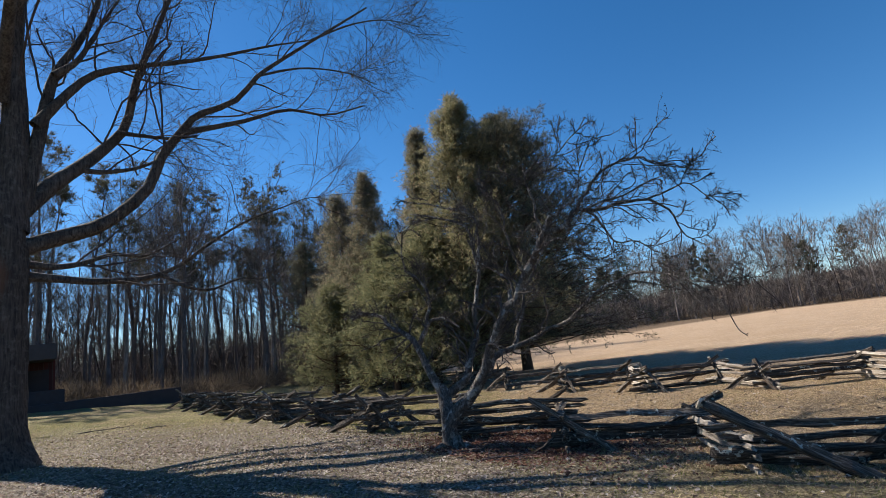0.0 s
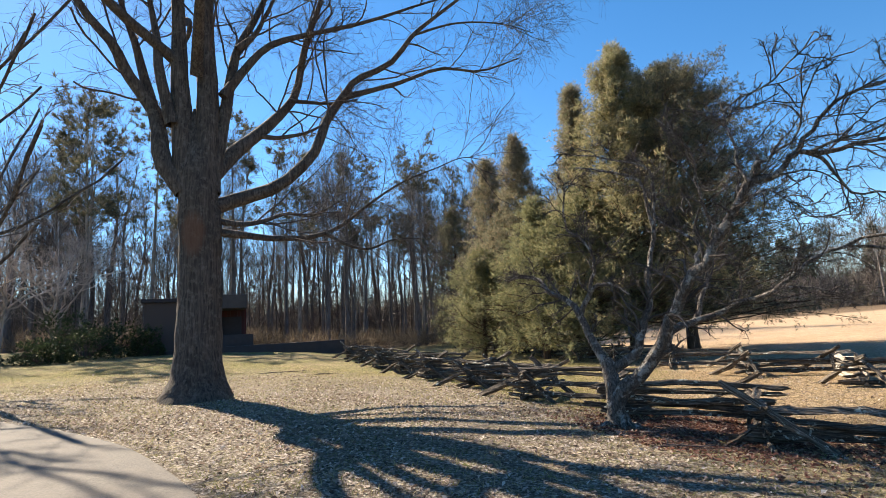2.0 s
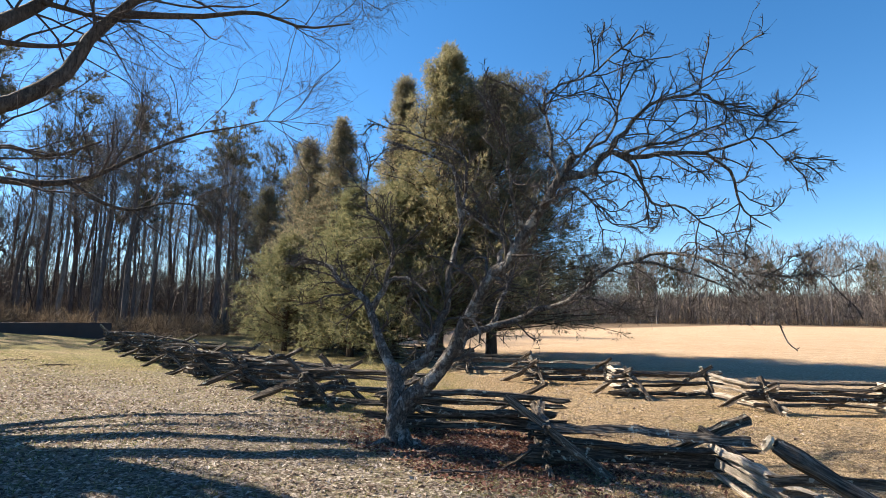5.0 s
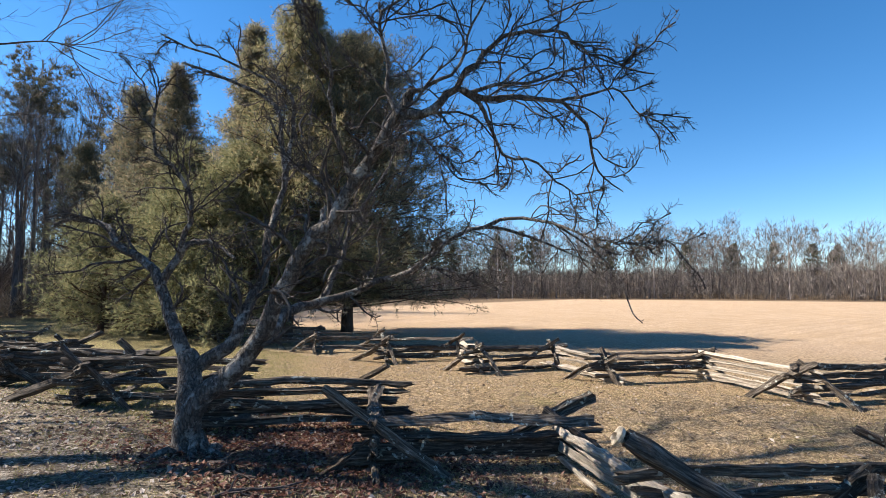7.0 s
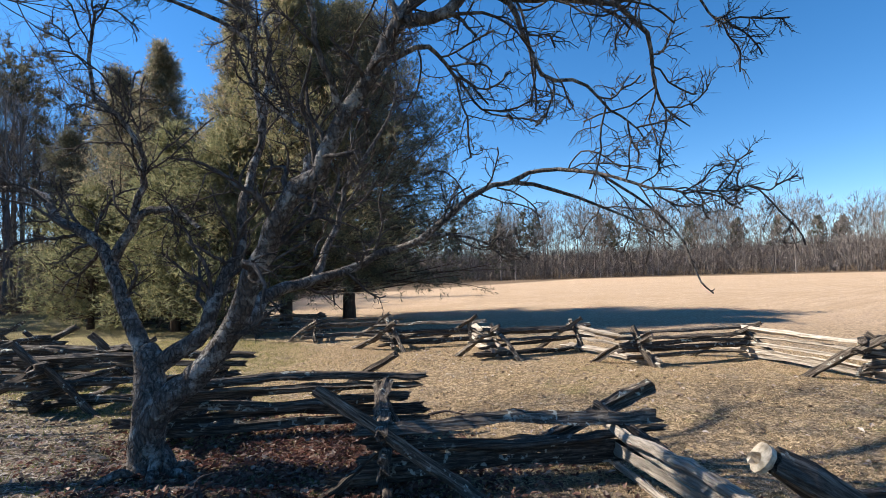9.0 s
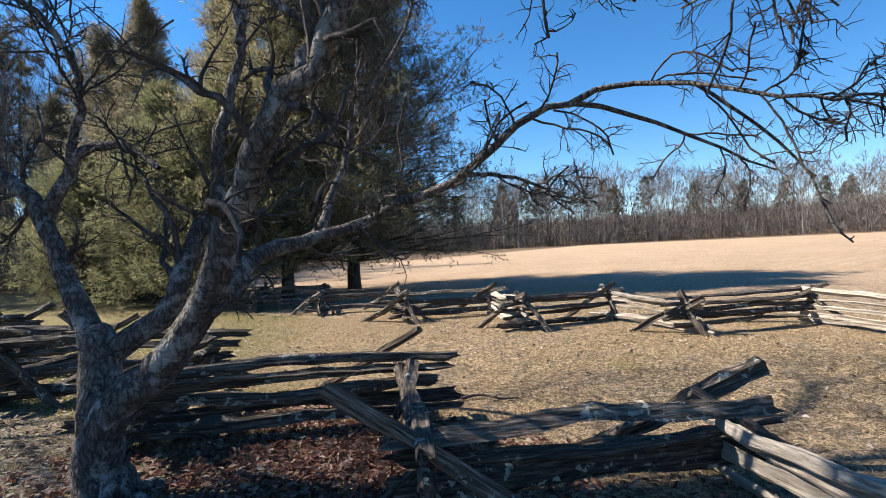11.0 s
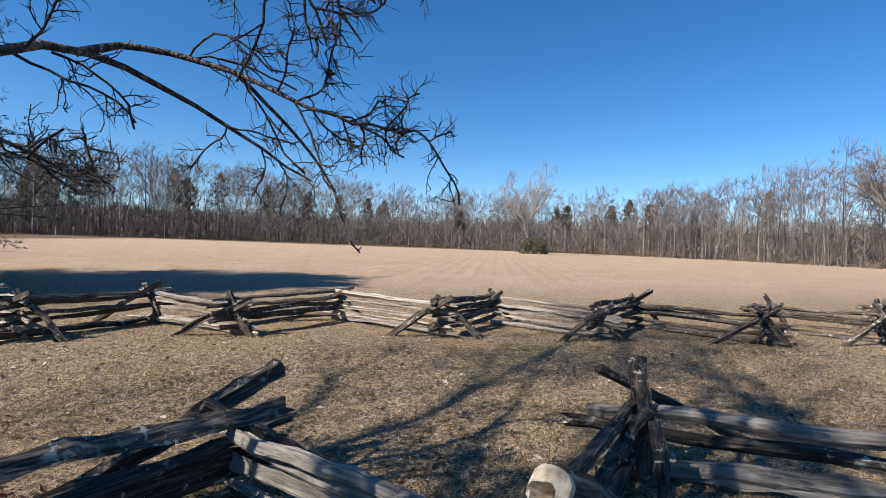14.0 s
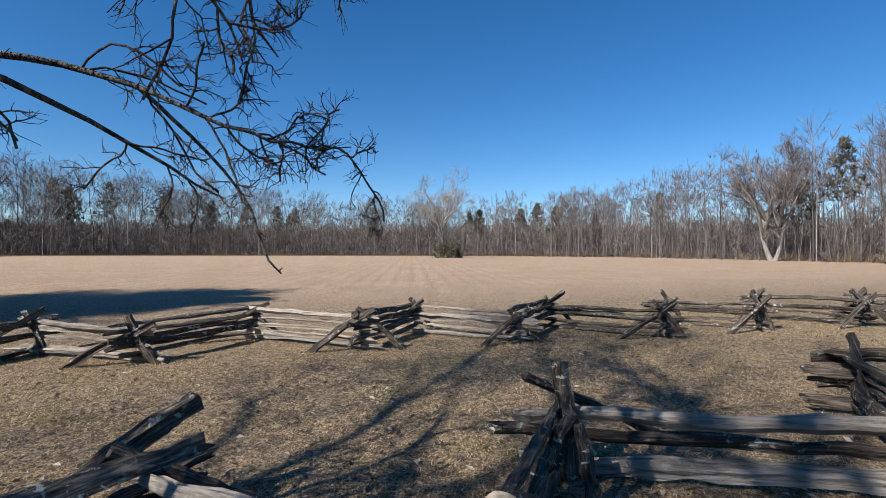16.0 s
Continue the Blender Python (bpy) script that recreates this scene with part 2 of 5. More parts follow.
M_CEDAR = leaf_material("cedar_spray", ((0.0, (0.10, 0.105, 0.072)), (0.45, (0.19, 0.187, 0.125)), (0.8, (0.30, 0.265, 0.18)), (1.0, (0.42, 0.30, 0.205))), 0.8, 0.5)
M_CEDAR_OLIVE = leaf_material("cedar_spray_olive", ((0.0, (0.115, 0.12, 0.066)), (0.5, (0.24, 0.23, 0.122)), (0.85, (0.37, 0.32, 0.185)), (1.0, (0.46, 0.34, 0.22))), 0.8, 0.5)
# dark copy; shade on the right-hand cedar is put into this leaf colour
M_CEDAR_DARK = leaf_material("cedar_spray_dark", ((0.0, (0.065, 0.073, 0.053)), (0.6, (0.145, 0.147, 0.10)), (1.0, (0.28, 0.23, 0.15))), 0.8, 0.3)
M_CEDAR_LIGHT = leaf_material("cedar_spray_light", ((0.0, (0.105, 0.12, 0.065)), (0.5, (0.205, 0.21, 0.115)), (1.0, (0.34, 0.31, 0.17))), 0.8, 0.5)
M_PINE = leaf_material("pine_needles", ((0.0, (0.055, 0.06, 0.042)), (0.6, (0.105, 0.105, 0.072)), (1.0, (0.19, 0.165, 0.115))))
M_SHRUB = leaf_material("shrub_leaves", ((0.0, (0.02, 0.035, 0.015)), (0.7, (0.045, 0.065, 0.03)), (1.0, (0.1, 0.12, 0.06))), 0.5)
M_STRAW = leaf_material("straw_blades", ((0.0, (0.15, 0.098, 0.052)), (0.35, (0.47, 0.33, 0.19)), (0.68, (0.78, 0.61, 0.41)), (0.8, (0.23, 0.135, 0.072)), (0.9, (0.22, 0.195, 0.075)), (1.0, (0.14, 0.155, 0.05))))
M_LAWN = leaf_material("lawn_blades", ((0.0, (0.10, 0.12, 0.03)), (0.45, (0.20, 0.21, 0.06)), (0.6, (0.36, 0.29, 0.14)), (1.0, (0.52, 0.43, 0.25))))
M_LEAF = leaf_material("dead_leaves", ((0.0, (0.07, 0.048, 0.037)), (0.4, (0.22, 0.16, 0.124)), (0.8, (0.43, 0.345, 0.288)), (1.0, (0.68, 0.60, 0.53))), 0.65)
M_REDLEAF = leaf_material("red_dead_leaves", ((0.0, (0.06, 0.028, 0.022)), (0.5, (0.17, 0.075, 0.055)), (0.85, (0.28, 0.16, 0.12)), (1.0, (0.45, 0.36, 0.30))), 0.6)
M_BRUSH = leaf_material("dry_brush", ((0.0, (0.07, 0.05, 0.035)), (0.6, (0.2, 0.15, 0.105)), (1.0, (0.36, 0.29, 0.21))))


# ---- geometry helpers ----
rng = np.random.default_rng(7)


def mesh_from(name, verts, faces, material, smooth=True):
    """One mesh from arrays: verts (n, 3) and faces (m, k), or a list of such arrays of faces."""
    me = bpy.data.meshes.new(name)
    groups = faces if isinstance(faces, list) else [faces]
    groups = [np.asarray(f, np.int32) for f in groups if len(f)]
    verts = np.asarray(verts, np.float32)
    me.vertices.add(len(verts))
    me.vertices.foreach_set("co", verts.ravel())
    loops = np.concatenate([f.ravel() for f in groups])
    sizes = np.concatenate([np.full(len(f), f.shape[1], np.int32) for f in groups])
    me.loops.add(len(loops))
    me.loops.foreach_set("vertex_index", loops)
    me.polygons.add(len(sizes))
    me.polygons.foreach_set("loop_start", np.concatenate([[0], np.cumsum(sizes)[:-1]]).astype(np.int32))
    me.polygons.foreach_set("use_smooth", np.full(len(sizes), smooth, bool))
    me.update(calc_edges=True)
    me.materials.append(material)
    return me


def child(name, me, parent, label=""):
    ob = new(name, me)
    ob.parent = parent
    return tagged(ob, label) if label else ob


def part(name, bm, material, parent, label=""):
    me = bpy.data.meshes.new(name)
    bm.to_mesh(me)
    bm.free()
    me.materials.append(material)
    return child(name, me, parent, label)


def thing(name, label, category, at=(0, 0, 0), group="", kind=""):
    ob = new(name)
    ob.location = at
    ob.empty_display_size = 0.2
    return tagged(ob, label, category, group, kind)


def spline(points, n):
    """Catmull-Rom curve through the points, n samples, (n, 3)."""
    p = np.asarray(points, float)
    p = np.vstack([2 * p[0] - p[1], p, 2 * p[-1] - p[-2]])
    out = []
    for u in np.linspace(0, len(p) - 3 - 1e-6, n):
        i = int(u)
        t = u - i
        a, b, c, d = p[i : i + 4]
        out.append(0.5 * (2 * b + (c - a) * t + (2 * a - 5 * b + 4 * c - d) * t * t + (3 * b - a - 3 * c + d) * t**3))
    return np.array(out)


def tubes(P, R, sides, rough=0.0):
    """Tubes round many polylines at once: P (n, k, 3), R (n, k)."""
    P, R = np.asarray(P, float), np.asarray(R, float)
    n, k, _ = P.shape
    T = np.gradient(P, axis=1)
    T /= np.linalg.norm(T, axis=2, keepdims=True) + 1e-9
    mean = T.mean(1)
    ref = np.where(np.abs(mean[:, 2:3]) > 0.7, np.array([[1.0, 0.2, 0]]), np.array([[0.1, 0, 1.0]]))[:, None, :]
    A = np.cross(T, np.broadcast_to(ref, T.shape))
    A /= np.linalg.norm(A, axis=2, keepdims=True) + 1e-9
    B = np.cross(T, A)
    ang = np.arange(sides) * 2 * np.pi / sides
    rr = R[:, :, None] * (1 + rough * rng.uniform(-1, 1, (n, k, sides)))
    V = P[:, :, None, :] + rr[..., None] * (np.cos(ang)[None, None, :, None] * A[:, :, None, :] + np.sin(ang)[None, None, :, None] * B[:, :, None, :])
    idx = np.arange(n * k * sides).reshape(n, k, sides)
    nxt = np.roll(idx, -1, axis=2)
    F = np.stack([idx[:, :-1], nxt[:, :-1], nxt[:, 1:], idx[:, 1:]], -1).reshape(-1, 4)
    return V.reshape(-1, 3), F


class Gather:
    """Collects pieces of geometry into one mesh."""

    def __init__(self):
        self.v, self.f, self.n = [], {}, 0

    def add(self, v, f):
        v, f = np.asarray(v, float), np.asarray(f, np.int64)
        if len(v) and len(f):
            self.v.append(v)
            self.f.setdefault(f.shape[1], []).append(f + self.n)
            self.n += len(v)
        return self

    def mesh(self, name, material, smooth=True):
        return mesh_from(name, np.concatenate(self.v), [np.concatenate(f) for f in self.f.values()], material, smooth)


def grow(P, R, count, length, angle, k, ratio=0.6, lift=0.0, wiggle=0.25, start=0.25, taper=0.3, droop=0.0, rel=0.0, floor=0.3):
    """Children of the branches P, R: count each; length and angle are (low, high)."""
    n, kp, _ = P.shape
    who = np.repeat(np.arange(n), count)
    m = len(who)
    t = rng.uniform(start, 1.0, m) * (kp - 1)
    i = np.minimum(t.astype(int), kp - 2)
    f = (t - i)[:, None]
    at = P[who, i] * (1 - f) + P[who, i + 1] * f
    rad = (R[who, i] * (1 - f[:, 0]) + R[who, i + 1] * f[:, 0]) * ratio
    tan = P[who, i + 1] - P[who, i]
    tan /= np.linalg.norm(tan, axis=1, keepdims=True) + 1e-9
    side = rng.normal(size=(m, 3))
    side -= (side * tan).sum(1, keepdims=True) * tan
    side /= np.linalg.norm(side, axis=1, keepdims=True) + 1e-9
    a = np.radians(rng.uniform(*angle, m))[:, None]
    way = np.cos(a) * tan + np.sin(a) * side
    way[:, 2] += lift
    way /= np.linalg.norm(way, axis=1, keepdims=True)
    ln = rng.uniform(*length, m) * (1.15 - 0.5 * t / (kp - 1))
    if rel:
        whole = np.linalg.norm(np.diff(P, axis=1), axis=2).sum(1)[who]
        ln = ln * np.clip(whole / rel, floor, 1.0)
    step = (ln / (k - 1))[:, None]
    out = [at]
    for s in range(k - 1):
        out.append(out[-1] + way * step)
        way = way + rng.normal(scale=wiggle, size=(m, 3)) + np.array([0, 0, lift * 0.3 - droop])
        way /= np.linalg.norm(way, axis=1, keepdims=True)
    C = np.stack(out, 1)
    RR = rad[:, None] * np.linspace(1, taper, k)[None]
    return C, np.maximum(RR, 0.0016)


def limb(points, r0, r1, n=14, jitter=0.0):
    p = spline(points, n)
    if jitter:
        p[1:-1] += rng.normal(scale=jitter, size=(n - 2, 3))
    return p, r0 + (r1 - r0) * np.linspace(0, 1, n) ** 0.8


def tufts(at, out, size, blades, width=0.16, spread=0.7):
    """Fans of narrow pointed leaves at many places: at (n, 3), out (n, 3) unit."""
    n = len(at)
    at, out = np.repeat(at, blades, 0), np.repeat(out, blades, 0)
    m = len(at)
    way = out + rng.normal(scale=spread, size=(m, 3))
    way /= np.linalg.norm(way, axis=1, keepdims=True) + 1e-9
    side = np.cross(way, rng.normal(size=(m, 3)))
    side /= np.linalg.norm(side, axis=1, keepdims=True) + 1e-9
    ln = (rng.uniform(0.6, 1.3, m) * size)[:, None]
    a = at - way * ln * 0.15
    V = np.stack([a - side * ln * width * 0.4, at + way * ln * 0.3 + side * ln * width, at + way * ln], 1).reshape(-1, 3)
    return V, np.arange(m * 3).reshape(m, 3)


def ribbons(P, R):
    """Flat strips along many polylines, for twigs too thin to show a section."""
    n, k, _ = P.shape
    T = P[:, -1] - P[:, 0]
    side = np.cross(T, rng.normal(size=(n, 3)))
    side /= np.linalg.norm(side, axis=1, keepdims=True) + 1e-9
    off = side[:, None] * R[..., None]
    V = np.stack([P - off, P + off], 2)
    i = np.arange(n * k * 2).reshape(n, k, 2)
    F = np.stack([i[:, :-1, 0], i[:, :-1, 1], i[:, 1:, 1], i[:, 1:, 0]], -1).reshape(-1, 4)
    return V.reshape(-1, 3), F


# ---- ground: one sheet to the horizon ----
def axis(lo, hi, step, reach):
    core = np.arange(lo, hi + step / 2, step)
    grown, s = [], step
    far = 0.0
    while far < reach:
        s *= 1.18
        far += s
        grown.append(far)
    g = np.array(grown)
    return np.concatenate([lo - g[::-1], core, hi + g])


gx, gy = axis(-26, 22, 0.3, 2600), axis(-4, 34, 0.3, 2600)
XX, YY = np.meshgrid(gx, gy, indexing="ij")
ZZ = land(XX, YY) + rng.normal(scale=0.006, size=XX.shape)
ids = np.arange(XX.size).reshape(XX.shape)
quads = np.stack([ids[:-1, :-1], ids[1:, :-1], ids[1:, 1:], ids[:-1, 1:]], -1).reshape(-1, 4)
tagged(new("ground", mesh_from("ground", np.stack([XX, YY, ZZ], -1).reshape(-1, 3), quads, M_GROUND)),
       "winter grass, leaf litter and a mown tan field", "ground", kind="structure")


# ---- concrete path with a thin edge ----
def path_material():
    s = Shader("worn_concrete", 0.85)
    p = s.place()
    n = s.noise(p, 30, 6, 0.7)
    # darker than bare concrete: the trees' dappled shade is put into the base tone
    c = s.ramp(n, (0.3, (0.066, 0.06, 0.055)), (0.7, (0.135, 0.121, 0.107)))
    c = s.mix(s.grey(s.noise(p, 1.6, 4), 0.45, 0.7, 0, 0.5), c, (0.14, 0.118, 0.098))
    return s.done(c, n, 0.4, 0.01)


edge = spline([(-40, 9.5, 0), (-24, 8.9, 0), (-15, 7.9, 0), (-11.3, 7.25, 0), (-9.0, 6.95, 0), (-7.0, 6.4, 0), (-4.4, 5.15, 0), (-3.2, 4.2, 0), (-2.2, 2.8, 0), (-1.5, 0.8, 0), (-1.2, -2.0, 0), (-1.2, -9.0, 0)], 90)
tan = np.gradient(edge, axis=0)
tan /= np.linalg.norm(tan, axis=1, keepdims=True)
off = np.stack([tan[:, 1], -tan[:, 0], tan[:, 2] * 0], 1)
rows_v = []
for w, dz in ((-0.0, -0.05), (-0.0, 0.018), (0.05, 0.022), (0.6, 0.022), (1.2, 0.022), (1.8, 0.022), (1.85, 0.018), (1.85, -0.05)):
    q = edge + off * w
    q[:, 2] = land(q[:, 0], q[:, 1]) + dz
    rows_v.append(q)
pv = np.stack(rows_v, 1)
pid = np.arange(pv.shape[0] * pv.shape[1]).reshape(pv.shape[:2])
pf = np.stack([pid[:-1, :-1], pid[:-1, 1:], pid[1:, 1:], pid[1:, :-1]], -1).reshape(-1, 4)
tagged(new("pavement", mesh_from("pavement", pv.reshape(-1, 3), pf, path_material(), False)), "pale worn concrete footpath curving across the lawn", "footpath", kind="structure")


# ---- split-rail worm fences ----
def rail_mesh(length, r, seed, sides=9, segs=17, bendy=1.0, blunt=False):
    """A hand-split log: uneven wedge section with long checks, bends, knots and ragged ends, along x."""
    g = np.random.default_rng(seed)
    ang = np.arange(sides) * 2 * np.pi / sides + g.uniform(-0.28, 0.28, sides)
    section = r * g.uniform(0.62, 1.16, sides)
    section[g.integers(sides)] *= 1.3
    section[g.integers(sides)] *= 0.55
    section[g.integers(sides)] *= 0.6
    xs = np.linspace(-length / 2, length / 2, segs)
    bend = g.uniform(-0.075, 0.075, 2) * bendy
    kink = g.uniform(-0.028, 0.028, 2) * bendy
    twist = g.uniform(-0.9, 0.9) * bendy
    taper = g.uniform(0.82, 1.0) if blunt else g.uniform(0.6, 1.0)
    knot = g.integers(2, segs - 2)
    verts = []
    for i, x in enumerate(xs):
        u = i / (segs - 1)
        s = section * (1 + (taper - 1) * u) * g.uniform(0.82, 1.16, sides) * g.uniform(0.93, 1.07)
        if i == knot:
            s = s * g.uniform(1.0, 1.25)
        cy = bend[0] * math.sin(u * 3.1) + kink[0] * math.sin(u * 9) + g.uniform(-0.01, 0.01)
        cz = bend[1] * math.sin(u * 2.7 + 0.5) + kink[1] * math.sin(u * 8 + 1) + g.uniform(-0.01, 0.01)
        e = g.uniform(-0.10, 0.07, sides) * (0.25 if blunt else 1) * (1 if i else -1) if i in (0, segs - 1) else 0 * section
        a = ang + twist * u
        verts.append(np.stack([x + e, cy + s * np.cos(a), cz + s * np.sin(a)], 1))
    v = np.concatenate(verts)
    idx = np.arange(segs * sides).reshape(segs, sides)
    nx = np.roll(idx, -1, 1)
    f = np.stack([idx[:-1], idx[1:], nx[1:], nx[:-1]], -1).reshape(-1, 4)
    caps = np.stack([idx[0], idx[-1][::-1]])
    return mesh_from("rail", v, [f, caps], M_RAIL, False)


RAILS = [rail_mesh(2.9, 0.062, 40 + i) for i in range(10)]
# paler copies of four rails, for the legs listed as pale
PALE = []
for me in RAILS[:4]:
    m2 = me.copy()
    m2.materials[0] = M_RAIL_PALE
    PALE.append(m2)
STAKES = [rail_mesh(1.75, 0.06, 90 + i, 8, 11, 0.6, True) for i in range(6)]
SPLIT = [rail_mesh(1.75, 0.06, 190 + i, 8, 12, 0.3, True) for i in range(5)]


def lay(name, me, a, b, parent, length, thick=1.0, roll=None):
    """Puts a rail mesh (its own length known) so that its ends are at a and b."""
    a, b = Vector(a), Vector(b)
    ob = new(name, me)
    ob.parent = parent
    x = (b - a).normalized()
    y = Vector((0, 0, 1)).cross(x)
    y = y.normalized() if y.length > 1e-3 else Vector((0, 1, 0))
    z = x.cross(y)
    m = Matrix((x, y, z)).transposed().to_4x4()
    roll = random.uniform(0, 6.28) if roll is None else roll
    m = Matrix.Translation((a + b) / 2) @ m @ Matrix.Rotation(roll, 4, "X") @ Matrix.Diagonal(((b - a).length / length, thick, thick, 1))
    ob.matrix_basis = m
    return ob


def worm_fence(label, joints, layers, step, stake_high, over=0.33, pale=(), stakes=True, skip=(), low=None, stout=(0.62, 1.12), steep=(0.62, 0.92), fat=None, riders=0):
    """Zigzag of stacked rails between joints, with crossed stakes over each joint."""
    fence = thing("rail_fence", label, "fence")
    for i in range(len(joints) - 1):
        a, b = Vector((*joints[i], 0)), Vector((*joints[i + 1], 0))
        way = (b - a).normalized()
        for k in range((low or {}).get(i, layers)):
            z = step * (k + 0.5 * (i % 2)) + 0.07
            e0, e1 = over * random.uniform(0.5, 1.5), over * random.uniform(0.5, 1.5)
            sh = Vector((-way.y, way.x, 0)) * random.uniform(-0.05, 0.05)
            p, q = a - way * e0 + sh, b + way * e1 - sh
            za = ground_z(a.x, a.y) + z + random.uniform(-0.04, 0.04)
            zb = ground_z(b.x, b.y) + z + random.uniform(-0.04, 0.04)
            p.z, q.z = za, zb
            if random.random() < 0.5:
                p, q = q, p
            me = random.choice(PALE) if i in pale and random.random() < 0.75 else random.choice(RAILS)
            lay("rail", me, p, q, fence, 2.9, random.uniform(*(fat or {}).get(i, stout)))
    if stakes:
        for i in range(1, len(joints) - 1):
            if i in skip:
                continue
            a = Vector((*joints[i], 0))
            along = (Vector((*joints[i + 1], 0)) - Vector((*joints[i - 1], 0))).normalized()
            cross = Vector((-along.y, along.x, 0))
            g = ground_z(a.x, a.y)
            for sgn in (1, -1):
                lean = along * sgn * random.uniform(*steep) + cross * random.uniform(-0.14, 0.14)
                if i < riders:
                    # riders that lie low across the joint and poke out over the yard
                    lean = Vector((0.95, -0.12, 0)) * random.uniform(0.9, 1.2) * (1 if sgn > 0 else -0.7) + cross * random.uniform(-0.1, 0.1)
                foot = a - lean * 1.35 + cross * 0.12 * sgn
                tip = a + lean * random.uniform(0.35, 0.6) + cross * 0.12 * sgn
                if i >= riders:
                    # one long stake lies low along the fence, the other stands steeply against it
                    if sgn > 0:
                        foot, tip = a - lean * 1.5 - cross * 0.14, a + lean * 0.32 - cross * 0.14
                    else:
                        foot, tip = a + along * random.uniform(0.2, 0.85) - cross * 0.2, a - along * random.uniform(0.05, 0.2) - cross * 0.02
                foot.z = ground_z(foot.x, foot.y) - 0.08
                tip.z = g + stake_high * random.uniform(0.8, 1.12)
                lay("stake", random.choice(STAKES), foot, tip, fence, 1.75, random.uniform(0.85, 1.2))
    return fence


# the near fence, joint by joint; the left end runs off towards the woods
n0 = Vector((-0.6, 11.25))
a0 = Vector((-0.45, 13.35))
left = []
for i in range(8):
    left += [(n0.x - 2.13 * i, n0.y + 2.08 * i), (a0.x - 2.13 * i, a0.y + 2.08 * i)]
near_joints = left[::-1] + [(1.75, 11.6), (1.5, 9.4), (3.75, 9.65), (3.45, 7.3), (5.75, 7.45), (6.0, 4.8), (8.6, 4.6), (8.4, 2.4), (10.4, 2.3), (10.6, 0.1)]
NL = len(left)
random.seed(11)
near_fence = worm_fence("weathered grey split-rail worm fence with lichen", near_joints, 6, 0.12, 0.92, 0.36, pale=(NL + 2, NL + 4), skip=(NL - 2, NL - 1, NL, NL + 1, NL + 2, NL + 3, NL + 4, NL + 5, NL + 6), stout=(0.8, 1.3), steep=(0.85, 1.15), riders=NL, fat={NL + 4: (1.1, 1.4), NL + 2: (0.75, 1.05)}, low={NL - 1: 5, NL: 5, NL + 1: 4, NL + 2: 4, NL + 3: 4, NL + 4: 4, NL + 5: 5})


# stakes that stand out clearly along the near fence, foot and tip
for foot, tip, w in (
    ((0.75, 13.2, 0.28), (1.95, 12.0, 1.19), 1.25),       # over the joint by the apple tree
    ((1.95, 11.1, 0.25), (1.62, 11.8, 0.98), 1.0),
    ((1.45, 11.2, 0.25), (1.8, 11.75, 0.95), 0.8),
    ((2.3, 9.1, 0.4), (0.97, 9.15, 1.4), 0.95),           # long leaning log
    ((0.9, 9.3, 0.42), (1.75, 9.5, 0.95), 0.9),
    ((0.62, 12.62, 0.2), (-0.7, 12.35, 0.8), 0.85),
    ((2.85, 10.48, 0.25), (4.26, 9.82, 1.07), 1.35),      # the dark one at the next joint
    ((4.5, 9.2, 0.25), (3.55, 9.75, 0.95), 1.1),
    ((4.5, 6.6, 0.42), (2.97, 7.11, 1.335), 1.4),        # cut log end facing the walker
    ((5.6, 7.36, 0.3), (5.78, 7.44, 1.24), 1.6),
    ((7.0, 6.6, 0.3), (5.67, 7.72, 1.12), 0.95),
    ((4.72, 7.56, 0.3), (5.3, 7.27, 0.93), 1.7),
    ((5.0, 7.06, 0.28), (5.25, 7.22, 0.9), 1.3),
    ((7.45, 4.7, 0.36), (8.42, 4.71, 1.25), 1.25),
    ((9.6, 4.0, 0.3), (8.66, 4.8, 1.02), 1.0),
):
    stake = lay("stake", random.choice(SPLIT), foot, tip, near_fence, 1.75, 0.82 * w)
    if tip == (2.97, 7.11, 1.335):
        sawn_log = stake

# the sawn end of the big log: pale wood with a hollow
g_end = bmesh.new()
ring_o, ring_i = [], []
for k in range(14):
    a = k * 2 * math.pi / 14
    ro = 0.07 * (1 + 0.08 * math.sin(3 * a))
    ri = 0.04 * (1 + 0.3 * math.sin(2 * a + 1))
    ring_o.append(g_end.verts.new((0, ro * math.cos(a), ro * math.sin(a))))
    ring_i.append(g_end.verts.new((0.012, ri * math.cos(a) - 0.015, ri * math.sin(a) - 0.02)))
back = [g_end.verts.new((-0.025, v.co.y * 0.97, v.co.z * 0.97)) for v in ring_o]
pit = g_end.verts.new((-0.14, -0.015, -0.02))
for k in range(14):
    n2 = (k + 1) % 14
    g_end.faces.new((ring_o[k], ring_o[n2], ring_i[n2], ring_i[k]))
    g_end.faces.new((ring_i[k], ring_i[n2], pit))
    g_end.faces.new((back[k], back[n2], ring_o[n2], ring_o[k]))
sawn = Shader("sawn_wood", 0.85)
sv = sawn.noise(sawn.coords("Object"), 30, 5)
cut = part("cut_end", g_end, sawn.done(sawn.ramp(sv, (0.35, (0.32, 0.255, 0.18)), (0.65, (0.64, 0.55, 0.42))), sv, 0.5, 0.01), sawn_log, "pale sawn log end")
axis_c = (Vector((2.97, 7.11, 1.335)) - Vector((4.5, 6.6, 0.42))).normalized()
cut.matrix_basis = sawn_log.matrix_basis.inverted() @ Matrix.Translation(Vector((2.97, 7.11, 1.335)) + axis_c * 0.05) @ axis_c.to_track_quat("X", "Z").to_matrix().to_4x4()

